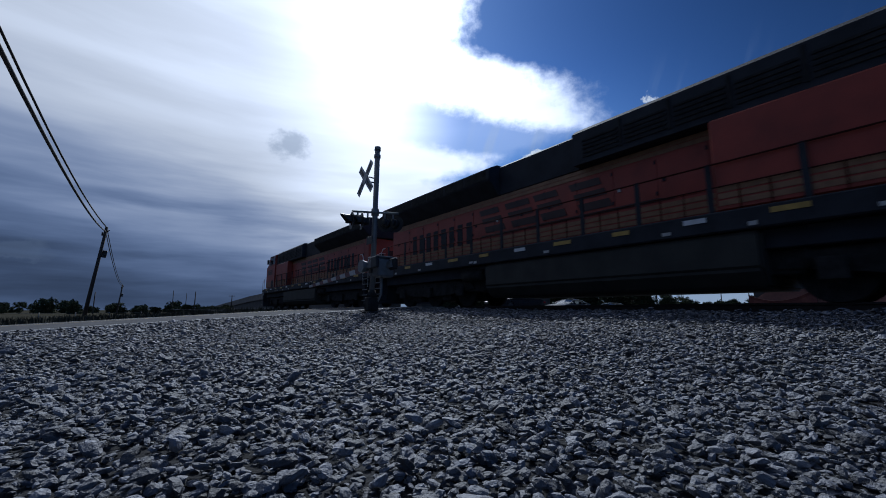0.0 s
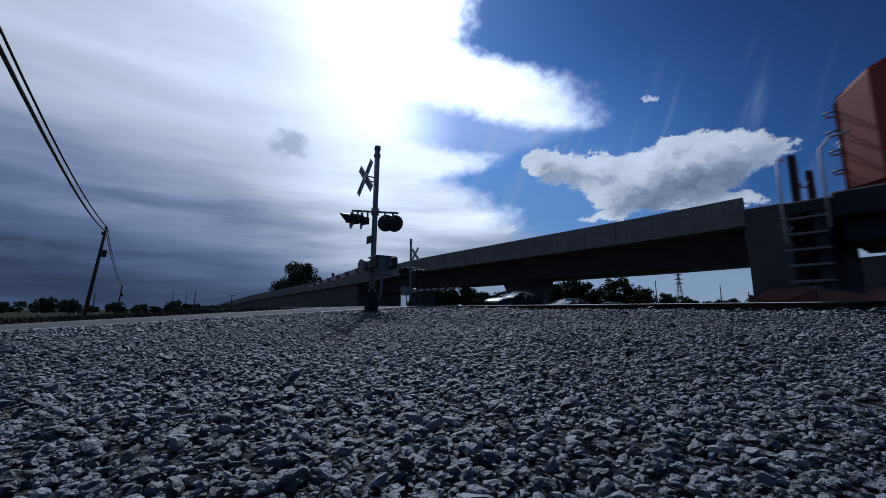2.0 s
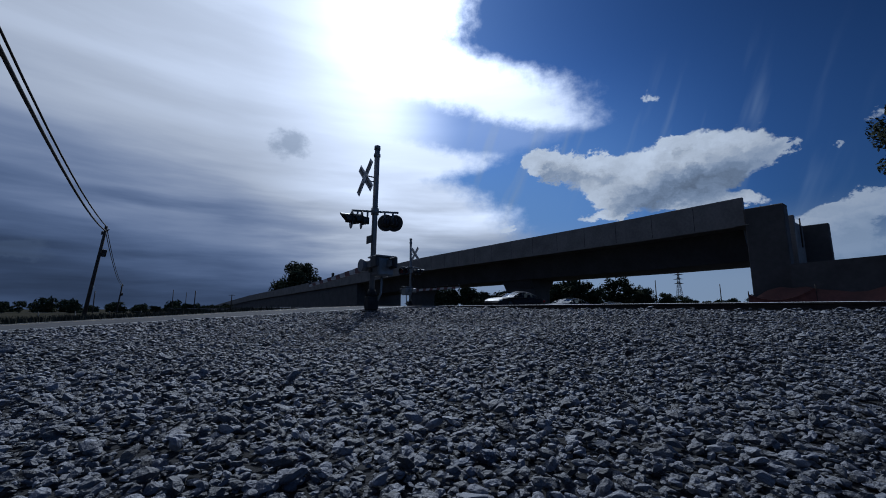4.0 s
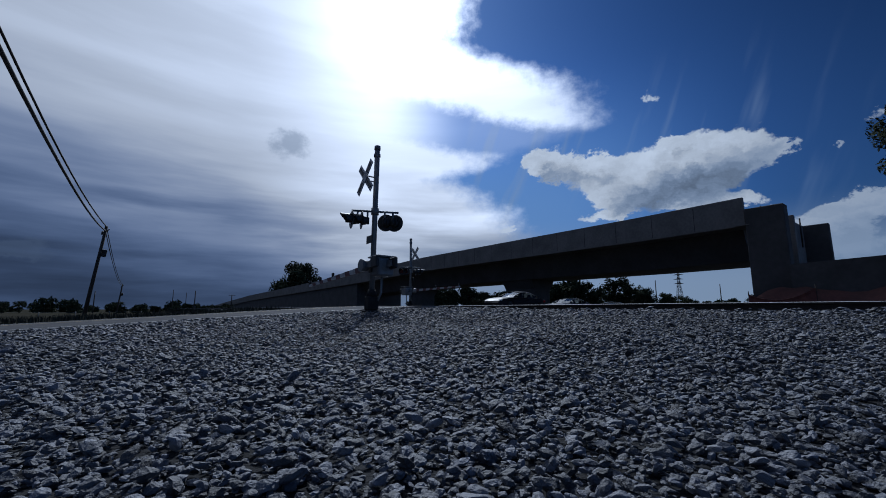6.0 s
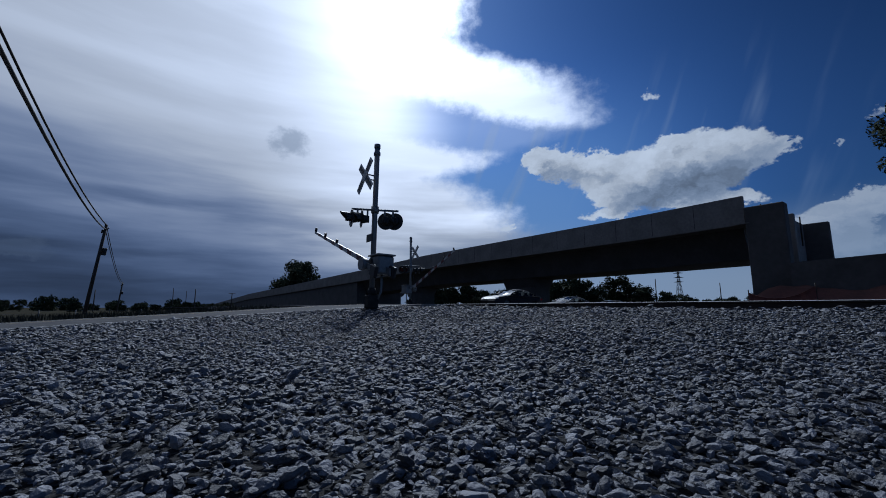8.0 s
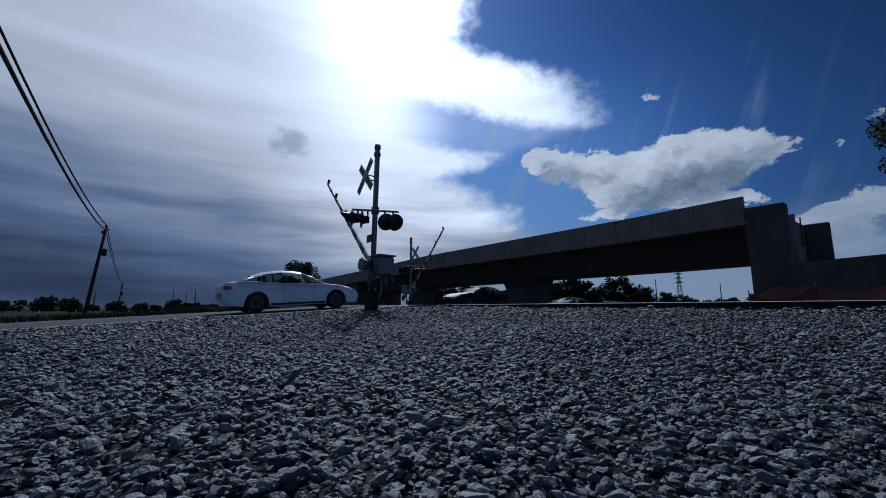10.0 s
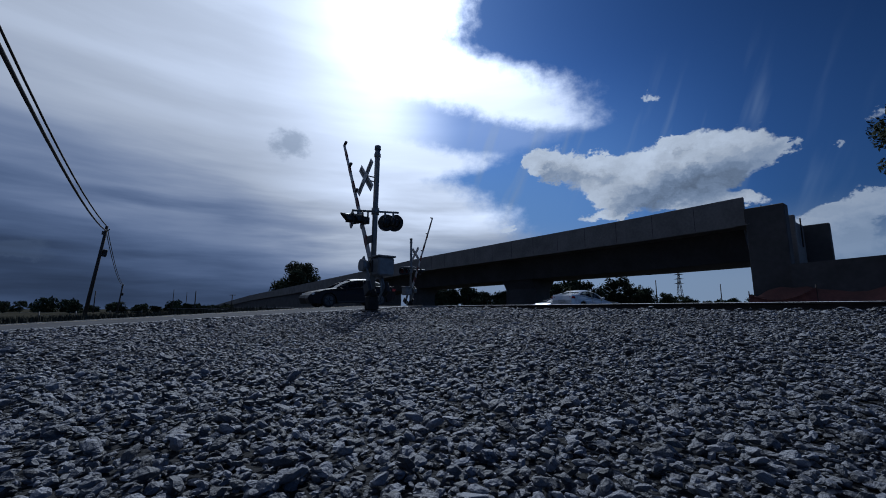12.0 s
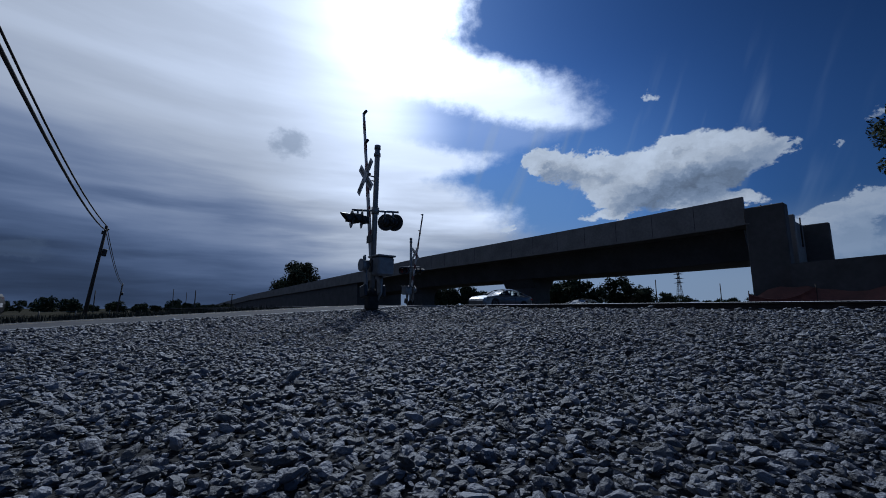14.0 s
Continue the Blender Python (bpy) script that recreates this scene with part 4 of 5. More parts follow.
def cable(a, b, sag, r, label):
    a, b = Vector(a), Vector(b)
    pts = []
    for k in range(25):
        u = k / 24
        q = a.lerp(b, u)
        q.z -= sag * 4 * u * (1 - u)
        pts.append(q)
    tagged(part("overhead_cable", bent(pts, r, 6), WIRE), label, "cable", "cables between the poles")


POLE_A = (-3.72, 43.4, -0.75)
TOP_A = (-2.87, 41.67, 7.03)
utility_pole(POLE_A, (12.5, 6.2), 8.05, "leaning weathered wooden utility pole beside the road")
POLE_B, TOP_B = (-4.3, 111.0, -1.4), (-3.7, 109.0, 5.7)
utility_pole(POLE_B, (14, 4.8), 7.3, "smaller leaning wooden utility pole in the field", r=0.17)
cable(TOP_A, (-5.5, -30.0, 19.5), 3.8, 0.042, "black overhead cable sagging between poles")
cable((-2.91, 41.74, 6.70), (-2.0, -30.0, 8.5), 2.4, 0.046, "thick black overhead cable sagging between poles")
cable(TOP_A, TOP_B, 0.9, 0.035, "black overhead cable sagging between poles")
cable((-2.91, 41.74, 6.70), (-3.7, 109.2, 5.4), 1.0, 0.035, "thick black overhead cable sagging between poles")
for x, y, h in ((15.9, 178, 8.5), (27.0, 169, 7.0), (-15, 205, 8.5), (13.0, 260, 12), (22, 300, 12), (158, 73, 12.0), (187, 61, 11.0)):
    utility_pole((x, y, -1.2 if x < 30 else -0.6), (0, 0), h, "distant wooden utility pole beyond the fields", False, 0.22)
bm = bmesh.new()
rod(bm, (26.0, 169.6, 5.6), (28.0, 168.4, 5.6), 0.10, sides=6)
tagged(part("pole_crossarm", bm, WOOD), "wooden crossarm on a distant pole", "crossarm")


# ---- lattice pylon ----
def make_pylon(x, y, h):
    p = thing("transmission_tower", "distant grey steel lattice transmission tower", "pylon", (x, y, -0.8))
    def half(z):
        return 3.2 * (1 - z / h) ** 1.3 + 0.5
    levels = [h * u for u in (0, 0.16, 0.31, 0.45, 0.58, 0.70, 0.80, 0.90, 1.0)]
    for sx, sy in ((-1, -1), (-1, 1), (1, -1), (1, 1)):
        part("leg", bent([(sx * half(z), sy * half(z), z) for z in levels], 0.22, 5), SILVER, p)
    bm = bmesh.new()
    for z0, z1 in zip(levels, levels[1:]):
        for sx in (-1, 1):
            for axis in (0, 1):
                a, b = half(z0), half(z1)
                p0, p1 = ((sx * a, -a, z0), (sx * b, b, z1)) if axis else ((-a, sx * a, z0), (b, sx * b, z1))
                rod(bm, p0, p1, 0.11, sides=4)
                p0, p1 = ((sx * a, a, z0), (sx * b, -b, z1)) if axis else ((a, sx * a, z0), (-b, sx * b, z1))
                rod(bm, p0, p1, 0.11, sides=4)
    part("bracing", bm, SILVER, p)
    for z in (h * 0.70, h * 0.82, h * 0.94):
        part("arm", slab([(-5.0, z + 0.3), (0, z), (5.0, z + 0.3), (0, z + 1.6)], "x", -0.4, 0.4), SILVER, p)


make_pylon(433, 177, 37.5)


# ---- trees ----
def build_tree(name, label, height, wide, seed, clumps=26, leaves=60, size=0.35, bare=0.28):
    rng = random.Random(seed)
    t = thing(name, label, "tree", group="trees round the fields")
    bm = bmesh.new()
    bend = [Vector((rng.uniform(-0.04, 0.04) * height * k / 4, rng.uniform(-0.04, 0.04) * height * k / 4, height * 0.62 * k / 4)) for k in range(5)]
    r = height * 0.028
    bend[0].z = -0.3
    for k in range(4):
        rod(bm, bend[k], bend[k + 1], r * (1 - 0.18 * k), r * (1 - 0.18 * (k + 1)), sides=8)
    centres = []
    for k in range(clumps):
        a, u = rng.uniform(0, 2 * math.pi), rng.random() ** 0.6
        z = height * (bare + (0.94 - bare) * rng.random())
        fat = math.sin(math.pi * min(1, max(0.08, (z / height - bare) / (1.02 - bare)))) ** 0.6
        centres.append(Vector((math.cos(a) * u * wide * fat, math.sin(a) * u * wide * fat, z)))
    for c in centres[:: max(1, clumps // 10)]:
        start = bend[2].lerp(bend[4], rng.random())
        rod(bm, start, start.lerp(c, 0.85), r * 0.35, r * 0.1, sides=5)
    part("trunk", bm, BARK, t)
    bm = bmesh.new()
    for c in centres:
        spread = wide * rng.uniform(0.22, 0.42)
        for _ in range(leaves):
            d = Vector((rng.gauss(0, 1), rng.gauss(0, 1), rng.gauss(0, 0.75)))
            p = c + d.normalized() * min(d.length, 1.75) * spread * 0.55
            u = Vector((rng.gauss(0, 1), rng.gauss(0, 1), rng.gauss(0, 1))).normalized()
            v = u.orthogonal().normalized()
            s = size * rng.uniform(0.6, 1.4)
            bm.faces.new([bm.verts.new(q) for q in (p - u * s, p - v * s * 0.45, p + u * s, p + v * s * 0.45)])
    part("crown", bm, LEAF, t)
    return t


LOW_TREE = build_tree("field_tree", "dark broad-leaved tree beyond the fields", 9, 4.2, 3, 24, 60, 0.45, 0.16)
TALL_TREE = build_tree("field_tree", "dark open-crowned tree beyond the fields", 13, 4.6, 8, 26, 46, 0.5, 0.25)
BUSH = build_tree("shrub", "low dark shrub at the edge of the field", 3.4, 3.4, 12, 18, 50, 0.42, 0.05)
LOW_TREE.matrix_basis = pose(-37, 218, -1.2)
LOW_TREE.scale = (0.55, 0.55, 0.5)
TALL_TREE.matrix_basis = pose(93, 121, -0.6)
BUSH.matrix_basis = pose(-20, 206, -1.2)
far_rng = random.Random(21)


def stand(kind, x, y, s):
    copy = copy_thing(kind, pose(x, y, -1.2 if x < 30 else -0.6, 0, 0, far_rng.uniform(0, 360)) )
    copy.scale = (s, s, s * far_rng.uniform(0.85, 1.12))


for x, y, s in ((-46, 214, 0.42), (-31, 232, 0.45), (-12, 240, 0.4), (-20.6, 205, 0.45), (-2, 300, 0.5), (-41, 216, 0.5)):
    stand(LOW_TREE, x, y, s)
for k in range(110):   # hedge line at the far side of the field
    x = -130 + k * 2.4 + far_rng.uniform(-3, 3)
    stand(BUSH, x, 290 + far_rng.uniform(-40, 40), far_rng.uniform(0.6, 1.1) * (1.9 if far_rng.random() < 0.12 else 1.0))
for k in range(10):
    stand(BUSH, -8 + k * 4.6 + far_rng.uniform(-2, 2), 215 + far_rng.uniform(-15, 15), far_rng.uniform(0.5, 0.9))
# trees behind the viaduct
for k in range(30):
    u = k / 29
    x, y = 84 + u * 118 + far_rng.uniform(-5, 5), 140 - u * 84 + far_rng.uniform(-8, 8)
    stand(TALL_TREE if k % 3 == 0 and k < 22 else LOW_TREE, x, y, far_rng.uniform(0.5, 0.95) * (1.0 if k < 20 else 0.62))
for k in range(22):
    u = k / 21
    stand(BUSH, 80 + u * 130 + far_rng.uniform(-3, 3), 125 - u * 84 + far_rng.uniform(-6, 6), far_rng.uniform(0.8, 1.6))
for x, y, s in ((130, 92, 1.45), (126, 97, 1.3), (135, 90, 1.35), (123, 99, 1.1), (138, 86, 1.0), (146, 82, 1.35), (149, 78, 1.2), (153, 75, 0.9), (77, 136, 0.6), (73, 139, 0.55), (90, 123, 0.95), (94, 119, 0.8), (99, 116, 1.0), (104, 111, 0.9), (109, 108, 0.8), (114, 104, 0.9), (160, 70, 0.6), (165, 66, 0.5)):
    stand(LOW_TREE, x, y, s)
for k in range(24):
    u = k / 23
    stand(LOW_TREE, 92 + u * 100 + far_rng.uniform(-3, 3), 132 - u * 78 + far_rng.uniform(-5, 5), far_rng.uniform(0.65, 1.15) * (1.0 - 0.35 * u))
RAMP_TREE = build_tree("round_tree", "dense round dark tree behind the ramp", 22, 10.5, 31, 85, 120, 0.8, 0.08)
RAMP_TREE.matrix_basis = pose(58.5, 193, -0.6)
NEAR_TREE = build_tree("roadside_tree", "tall leafy tree before the retaining wall", 15.0, 3.2, 17, 56, 240, 0.14, 0.42)
NEAR_TREE.matrix_basis = pose(38.2, -0.6, -0.6)


# ---- grass verge and fence at the far side of the road ----
def make_grass():
    rng = np.random.default_rng(9)
    n = 26000
    x = rng.uniform(-32, 16, n)
    y = ROAD_Y1 + 0.6 + rng.gamma(1.6, 9.0, n)
    keep = (x < 7 + 0 * y) & (y < 110)
    x, y = x[keep], y[keep]
    n = len(x)
    h = rng.uniform(0.12, 0.5, n)
    z = np.array([ground_z(u, v) for u, v in zip(x, y)])
    a = rng.uniform(0, 2 * np.pi, n)
    w = rng.uniform(0.02, 0.06, n)
    tip = np.stack([x + rng.normal(0, 0.12, n), y + rng.normal(0, 0.12, n), z + h], -1)
    left = np.stack([x - w * np.cos(a), y - w * np.sin(a), z - 0.03], -1)
    right = np.stack([x + w * np.cos(a), y + w * np.sin(a), z - 0.03], -1)
    v = np.stack([left, right, tip], 1).reshape(-1, 3)
    me = bpy.data.meshes.new("grass")
    me.vertices.add(len(v)), me.loops.add(len(v)), me.polygons.add(n)
    me.vertices.foreach_set("co", v.astype(np.float32).ravel())
    me.loops.foreach_set("vertex_index", np.arange(len(v), dtype=np.int32))
    me.polygons.foreach_set("loop_start", np.arange(0, len(v), 3, dtype=np.int32))
    me.update(calc_edges=True)
    me.materials.append(GRASS)
    tagged(new("grass", me), "dry olive grass on the verge and field", "grass", kind="stuff")


GRASS = material("dry_grass", (0.075, 0.072, 0.055), 0.95, spec=0.1, noise_scale=0.6, amount=0.4, dirt=(0.05, 0.052, 0.036), island=0.4)
make_grass()


def make_fence():
    f = thing("field_fence", "low wire fence with steel posts along the field", "fence")
    z = [ground_z(-36 + 3 * k, 62.0) for k in range(13)]
    for k in range(13):
        part("fence_post", rod(bmesh.new(), (-36 + 3 * k, 62, z[k] - 0.3), (-36 + 3 * k, 62, z[k] + 1.2), 0.05, sides=6), SILVER, f)
    for h in (0.4, 0.75, 1.1):
        part("fence_wire", bent([(-36 + 3 * k, 62, z[k] + h) for k in range(13)], 0.012, 4), SILVER, f)


make_fence()


# ---- cars ----
WHITE_CAR = material("white_car_paint", (0.72, 0.73, 0.75), 0.3, noise_scale=2, amount=0.06, coat=0.6)
BLACK_CAR = material("black_car_paint", (0.010, 0.010, 0.013), 0.5, noise_scale=2, amount=0.2, spec=0.2)
SILVER_CAR = material("grey_car_paint", (0.10, 0.105, 0.115), 0.3, 0.4, 2, 0.08, coat=0.6)
ALLOY = material("alloy_rim", (0.07, 0.072, 0.076), 0.45, 0.5, 8, 0.1)
TAIL = material("red_tail_light", (0.35, 0.02, 0.02), 0.2, noise_scale=6, amount=0.1)
HEAD = material("clear_headlight", (0.6, 0.62, 0.65), 0.12, noise_scale=6, amount=0.1)


def tyre_meshes():
    bm = bmesh.new()
    rings = [(-0.105, 0.24), (-0.11, 0.30), (-0.085, 0.335), (0.085, 0.335), (0.11, 0.30), (0.105, 0.24)]
    loops = [[bm.verts.new((x, r * math.cos(a), r * math.sin(a))) for a in [2 * math.pi * k / 28 for k in range(28)]] for x, r in rings]
    for p, q in zip(loops, loops[1:] + loops[:1]):
        for k in range(28):
            bm.faces.new((p[k], p[(k + 1) % 28], q[(k + 1) % 28], q[k]))
    bmesh.ops.recalc_face_normals(bm, faces=bm.faces)
    tyre = mesh_of("tyre", bm)
    tyre.materials.append(RUBBER)
    bm = bmesh.new()
    rod(bm, (-0.09, 0, 0), (0.02, 0, 0), 0.235, sides=24)
    for k in range(5):
        a = 2 * math.pi * k / 5
        c, s = math.cos(a), math.sin(a)
        for x in (-0.098, 0.028):
            rod(bm, (x, 0.03 * c, 0.03 * s), (x, 0.225 * c, 0.225 * s), 0.030, 0.022, sides=6)
    rod(bm, (-0.105, 0, 0), (0.04, 0, 0), 0.05, sides=12)
    rim = mesh_of("rim", bm)
    rim.materials.append(ALLOY)
    return tyre, rim


def tinted_glass():
    """Thin tinted pane: see-through, with a sharp reflection."""
    m = bpy.data.materials.new("tinted_glass")
    m.use_nodes = True
    nt = m.node_tree
    nt.nodes.clear()
    clear, gloss = nt.nodes.new("ShaderNodeBsdfTransparent"), nt.nodes.new("ShaderNodeBsdfGlossy")
    clear.inputs["Color"].default_value = (0.42, 0.46, 0.48, 1)
    gloss.inputs["Roughness"].default_value = 0.03
    facing, mix, out = nt.nodes.new("ShaderNodeFresnel"), nt.nodes.new("ShaderNodeMixShader"), nt.nodes.new("ShaderNodeOutputMaterial")
    facing.inputs["IOR"].default_value = 1.5
    nt.links.new(facing.outputs[0], mix.inputs[0])
    nt.links.new(clear.outputs[0], mix.inputs[1])
    nt.links.new(gloss.outputs[0], mix.inputs[2])
    nt.links.new(mix.outputs[0], out.inputs[0])
    return m


CAR_GLASS = tinted_glass()
TYRE, RIM = tyre_meshes()


def build_sedan(label, paint):
    """Nose towards +x; wheels on z = 0."""
    car = thing("sedan", label, "car", group="cars on the road")

    def arch(cx):
        return [(cx + 0.39 * math.cos(a), 0.335 + 0.39 * math.sin(a)) for a in [math.pi * (-0.08 + 1.16 * k / 10) for k in range(11)]]
    # side outline, from the front lip round the underside to the tail and over the top
    low = [(2.36, 0.30), (2.30, 0.20), (1.83, 0.20)] + arch(1.42)[1:-1] + [(1.0, 0.20), (-0.98, 0.20)] + arch(-1.40)[1:-1] + [(-1.82, 0.22), (-2.30, 0.26), (-2.42, 0.45)]
    top = [(-2.45, 0.70), (-2.40, 0.95), (-2.34, 1.05), (-1.75, 1.10), (-0.5, 1.00), (0.95, 0.96), (1.55, 0.89), (2.05, 0.78), (2.34, 0.62), (2.42, 0.48)]
    outline = low + top
    bm = bmesh.new()
    rows = []
    for y, pull, drop in ((-0.90, 0.10, 0.05), (-0.885, 0.05, 0.02), (-0.78, 0.0, 0.0), (0.0, -0.05, -0.025), (0.78, 0.0, 0.0), (0.885, 0.05, 0.02), (0.90, 0.10, 0.05)):
        ring = []
        for x, z in outline:
            u = max(0.0, (abs(x) - 1.75) / 0.7)
            xx = x - math.copysign(pull * 1.6 + (0.16 * u if abs(y) > 0.8 else 0), x) if abs(x) > 1.85 else x
            yy = y * (1 - 0.10 * u * u)
            ring.append(bm.verts.new((xx, yy, z - (drop if z > 0.85 else 0))))
        rows.append(ring)
    n = len(outline)
    for p, q in zip(rows, rows[1:]):
        for i in range(n):
            bm.faces.new((p[i], p[(i + 1) % n], q[(i + 1) % n], q[i]))
    bm.faces.new(rows[0]), bm.faces.new(rows[-1][::-1])
    bmesh.ops.recalc_face_normals(bm, faces=bm.faces)
    body = part("body", bm, paint, car)
    # glasshouse: stations along x of half width and height
    roof = [(0.98, 0.70, 0.95), (0.60, 0.66, 1.17), (0.18, 0.60, 1.38), (-0.15, 0.57, 1.435), (-0.60, 0.56, 1.45), (-1.05, 0.57, 1.40), (-1.50, 0.62, 1.26), (-1.98, 0.68, 1.09)]
    bm = bmesh.new()
    rows = [[bm.verts.new(p) for p in ((x, -0.80, 0.94), (x, -w - 0.02, z - 0.04), (x, 0, z + 0.015), (x, w + 0.02, z - 0.04), (x, 0.80, 0.94))] for x, w, z in roof]
    for p, q in zip(rows, rows[1:]):
        for i in range(4):
            bm.faces.new((p[i], p[i + 1], q[i + 1], q[i]))
    bmesh.ops.recalc_face_normals(bm, faces=bm.faces)
    part("window_glass", bm, CAR_GLASS, car, "dark tinted glass", smooth=False)
    bm = bmesh.new()   # roof skin and pillars over the glass
    skin = roof[2:7]
    rows = [[bm.verts.new(p) for p in ((x, -w - 0.06, z - 0.07), (x, -w * 0.9, z + 0.012), (x, 0, z + 0.035), (x, w * 0.9, z + 0.012), (x, w + 0.06, z - 0.07))] for x, w, z in skin]
    for p, q in zip(rows, rows[1:]):
        for i in range(4):
            bm.faces.new((p[i], p[i + 1], q[i + 1], q[i]))
    bmesh.ops.recalc_face_normals(bm, faces=bm.faces)
    part("roof", bm, paint, car, smooth=True)
    for s in (-1, 1):
        part("front_pillar", bent([(0.98, s * 0.80, 0.96), (0.60, s * 0.72, 1.16), (0.18, s * 0.655, 1.33)], 0.035, 6), paint, car)
        part("rear_pillar", bent([(-1.50, s * 0.69, 1.19), (-1.80, s * 0.76, 1.08), (-2.02, s * 0.78, 1.0)], 0.06, 6), paint, car)
        part("middle_pillar", bent([(-0.45, s * 0.815, 0.98), (-0.52, s * 0.64, 1.38)], 0.03, 6), SIGNAL_BLACK, car)
        part("wing_mirror", block(0.62, 0.80, *sorted((s * 0.86, s * 1.02)), 0.98, 1.10, bevel=0.03), paint, car)
        part("headlight", block(1.98, 2.24, *sorted((s * 0.55, s * 0.80)), 0.60, 0.72, bevel=0.03), HEAD, car)
        part("tail_light", block(-2.40, -2.16, *sorted((s * 0.52, s * 0.83)), 0.80, 0.94, bevel=0.03), TAIL, car)
        part("sill_trim", block(-0.95, 0.98, *sorted((s * 0.895, s * 0.912)), 0.22, 0.30, bevel=0.004), SIGNAL_BLACK, car)
        for x in (0.55, -0.50):
            part("door_gap", block(x, x + 0.012, *sorted((s * 0.895, s * 0.903)), 0.32, 0.94), SIGNAL_BLACK, car)
        for x in (-0.30, -1.10):
            part("door_handle", block(x, x + 0.2, *sorted((s * 0.90, s * 0.925)), 0.80, 0.83, bevel=0.006), paint, car)
    for x in (-0.15, -1.05):   # seat backs and head restraints
        for s in (-0.38, 0.38):
            bm = block(x - 0.06, x + 0.06, s - 0.22, s + 0.22, 0.90, 1.12, bevel=0.03)
            box(bm, x - 0.06, x + 0.03, s - 0.13, s + 0.13, 1.13, 1.28, 0.03)
            part("seat", bm, SIGNAL_BLACK, car)
    part("dashboard", block(0.45, 0.80, -0.66, 0.66, 0.93, 1.03, bevel=0.03), SIGNAL_BLACK, car)
    part("plate", block(-2.47, -2.44, -0.26, 0.26, 0.58, 0.72), SIGN_WHITE, car)
    part("undertray", block(-2.2, 2.2, -0.74, 0.74, 0.18, 0.42), SIGNAL_BLACK, car)
    for x in (1.42, -1.40):
        for s in (-1, 1):
            w = new("wheel", TYRE)
            w.parent = car
            w.matrix_basis = pose(x, s * 0.80, 0.335, 0, 0, 90)
            r = new("rim", RIM)
            r.parent = w
            if s > 0:
                r.matrix_basis = pose(0, 0, 0, 0, 0, 180)
    return car


CAR_WHITE = build_sedan("white four-door sedan driving over the crossing", WHITE_CAR)
CAR_BLACK = build_sedan("black four-door sedan driving over the crossing", BLACK_CAR)
CAR_SILVER = build_sedan("dark grey sedan waiting behind the crossing gate", SILVER_CAR)
CAR_LAST = copy_thing(CAR_SILVER, pose(60, 20, 0))
tagged(CAR_LAST, "dark grey sedan further back in the queue")

# ---- motion ----
TRAIN_V = 19.1


def bearing(x, half=1.4):
    """Height and pitch of a car standing on the road."""
    a, b = road_z(x - half), road_z(x + half)
    return (a + b) / 2 + 0.03, math.degrees(math.atan2(b - a, 2 * half))


def between(path, t):
    for (t0, x0), (t1, x1) in zip(path, path[1:]):
        if t <= t1:
            break
    return x0 + (x1 - x0) * (t - t0) / (t1 - t0)


def smoothed(path, t):
    return sum(between(path, max(0.0, t + d)) for d in (-0.3, -0.15, 0, 0.15, 0.3)) / 5


def drive(car, path, y, facing):
    """Keys a car along the road, and its wheels so that they roll."""
    times = [0.25 * k for k in range(57)]
    rows = []
    for t in times:
        x = smoothed(path, t)
        z, pitch = bearing(x)
        rows.append((t, pose(x, y, z, 0, -pitch if facing > 0 else pitch, 0 if facing > 0 else 180)))
    walk(car, rows)
    fine = [0.05 * k for k in range(281)]
    turned, last, wheel_rows = 0.0, smoothed(path, 0), [(0.0, 0.0)]
    for t in fine[1:]:
        x = smoothed(path, t)
        turned += math.degrees(abs(x - last) / 0.335)
        last = x
        if turned - wheel_rows[-1][1] > 25 or t > 13.99:
            wheel_rows.append((t, turned))
    for w in [o for o in car.children if o.name.startswith("wheel")]:
        x, y0, z = w.location
        walk(w, [(t, pose(x, y0, z, 0, 0, 90) @ pose(0, 0, 0, -a)) for t, a in wheel_rows])


def roll_train(loco, sign):
    times = [0.04 * k for k in range(58)] + [14.0]
    for truck in [o for o in loco.children if o.name.startswith("truck")]:
        for w in [o for o in truck.children if o.name.startswith("wheelset")]:
            x, y, z = w.location
            walk(w, [(t, pose(x, y, z, sign * math.degrees(TRAIN_V / 0.533) * min(t, 2.3))) for t in times])


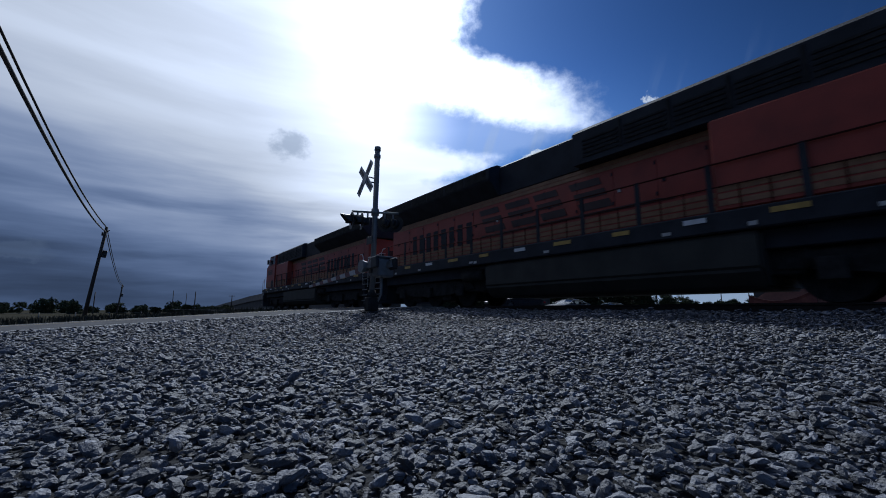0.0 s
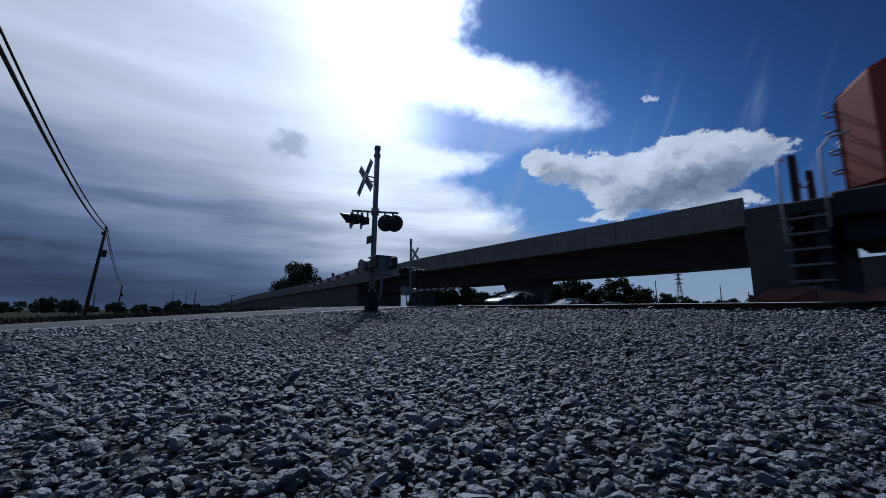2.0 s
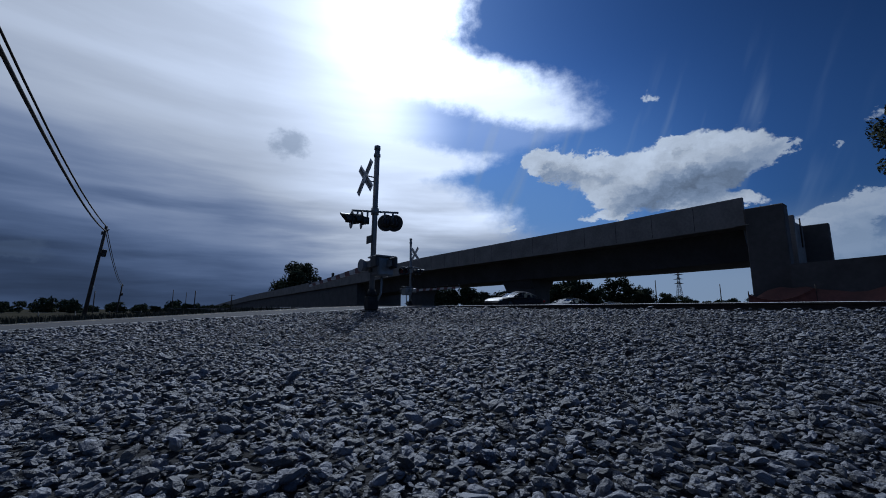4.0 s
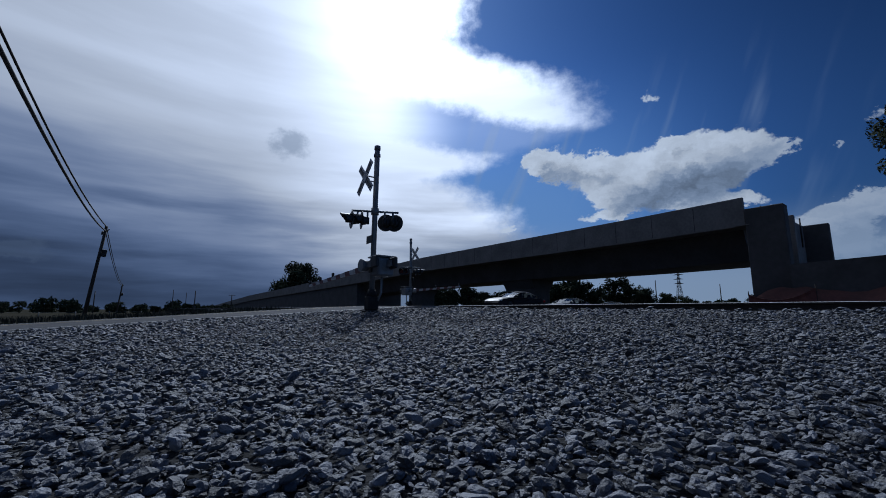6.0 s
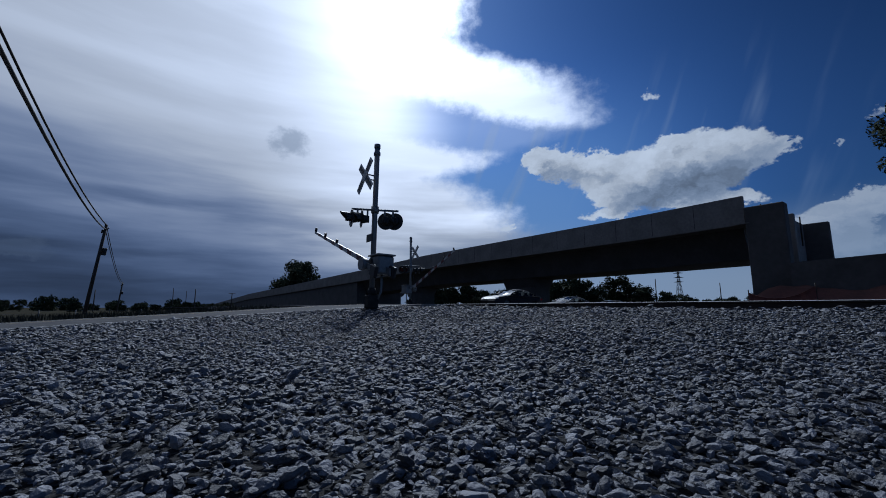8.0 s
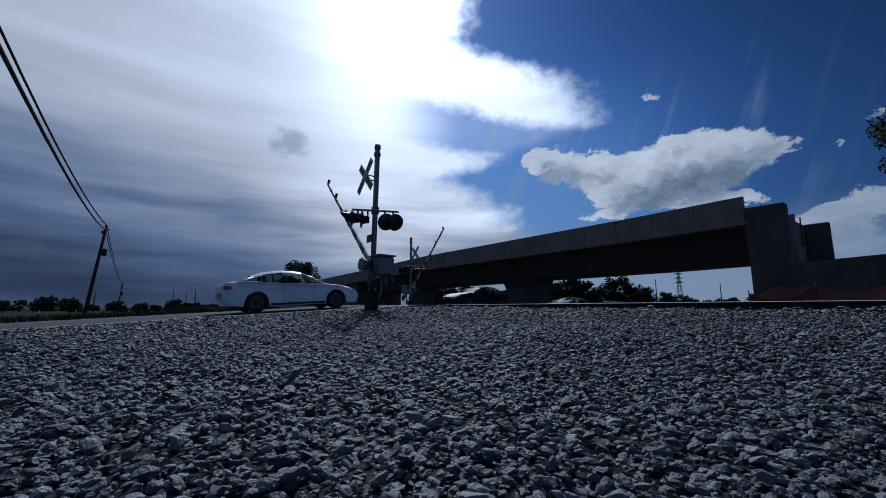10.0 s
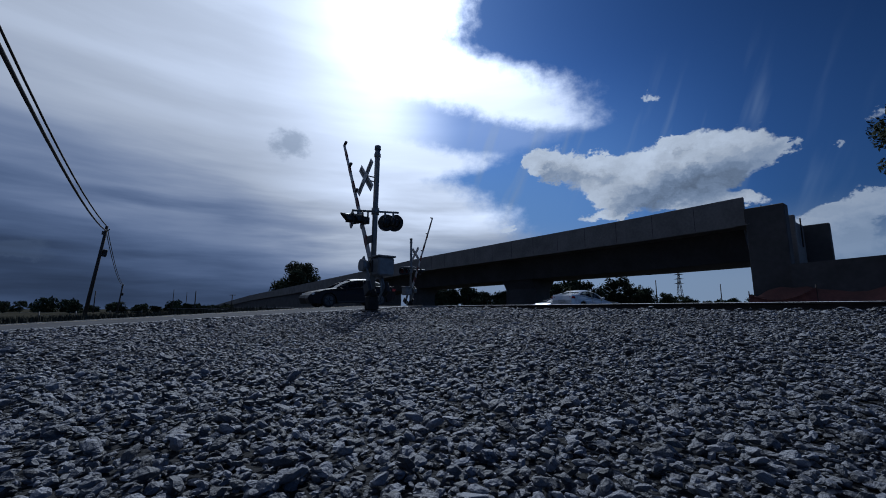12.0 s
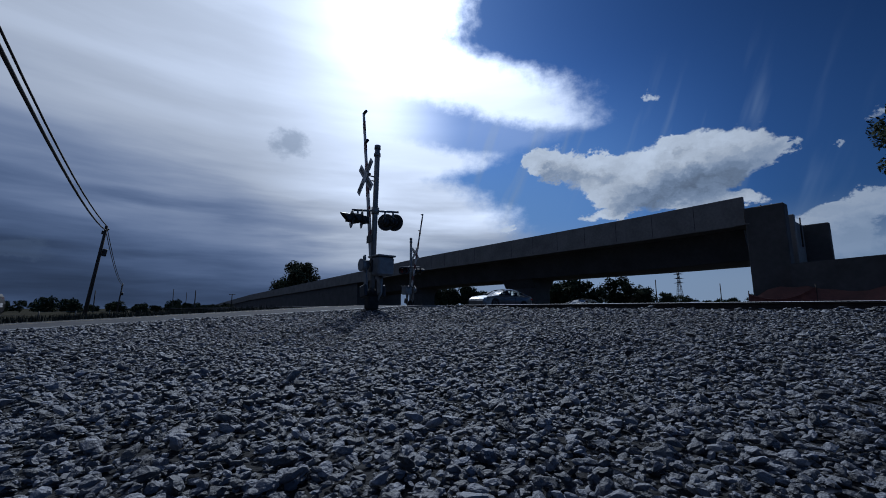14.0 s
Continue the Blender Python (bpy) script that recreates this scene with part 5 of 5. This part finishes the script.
def motions():
    # the train runs towards -y; LOCO_A is the last unit, its cab to the rear
    middle = 29.05
    walk(LOCO_A, [(t, pose(TRACK_X, middle - TRAIN_V * t, RAIL_TOP, 0, 0, 180)) for t in (0, 7, 14)])
    walk(LOCO_B, [(t, pose(TRACK_X, middle - 22.75 - TRAIN_V * t, RAIL_TOP)) for t in (0, 7, 14)])
    roll_train(LOCO_A, -1)
    roll_train(LOCO_B, 1)
    # gate arms rise after the train has passed
    rise_a = [(0, -3.5), (6.4, -3.5), (6.8, -1), (7.0, 3), (7.3, 8), (7.6, 13), (8.0, 19), (8.6, 25.5), (9.5, 36), (10.4, 45.5), (11.0, 51.5), (11.5, 56.5), (12.0, 61), (12.5, 65.5), (13.0, 70), (13.5, 74.5), (14.0, 79)]
    walk(ARM_A, [(t, pose(0, 0.1, 1.42, a)) for t, a in rise_a])
    rise_b = [(0, 0), (5.8, 0), (6.5, 5), (7.0, 11), (7.3, 15), (8.0, 24), (9.2, 37), (10.4, 48.5), (11.0, 54), (11.5, 58.5), (12.5, 65), (14.0, 75)]
    walk(ARM_B, [(t, pose(0, 0.1, 1.42, a)) for t, a in rise_b])
    drive(CAR_WHITE, [(0, -32), (6.0, -14), (8.2, -5.0), (9.3, 0.2), (10.3, 6.4), (10.6, 9.3), (11.0, 13.0), (11.5, 18.2), (12.5, 28.8), (14.0, 42), (15, 53)], 15.6, 1)
    drive(CAR_BLACK, [(0, 21.6), (7.6, 21.6), (8.2, 21.1), (9.3, 19.6), (10.3, 17.2), (10.6, 15.9), (11.0, 13.9), (11.5, 11.6), (12.0, 8.9), (12.5, 5.5), (13.0, 1.8), (13.5, -2.1), (14.0, -6.3), (15, -14.6)], 20.0, -1)
    drive(CAR_SILVER, [(0, 27.9), (10.5, 27.9), (11.4, 27.7), (12.0, 26.9), (12.5, 25.3), (13.0, 23.8), (13.5, 22.1), (14.0, 20.2), (15, 16.0)], 20.0, -1)
    drive(CAR_LAST, [(0, 34.2), (11.5, 34.2), (12.5, 32.7), (13.3, 31.2), (14.0, 29.7)], 20.0, -1)


motions()
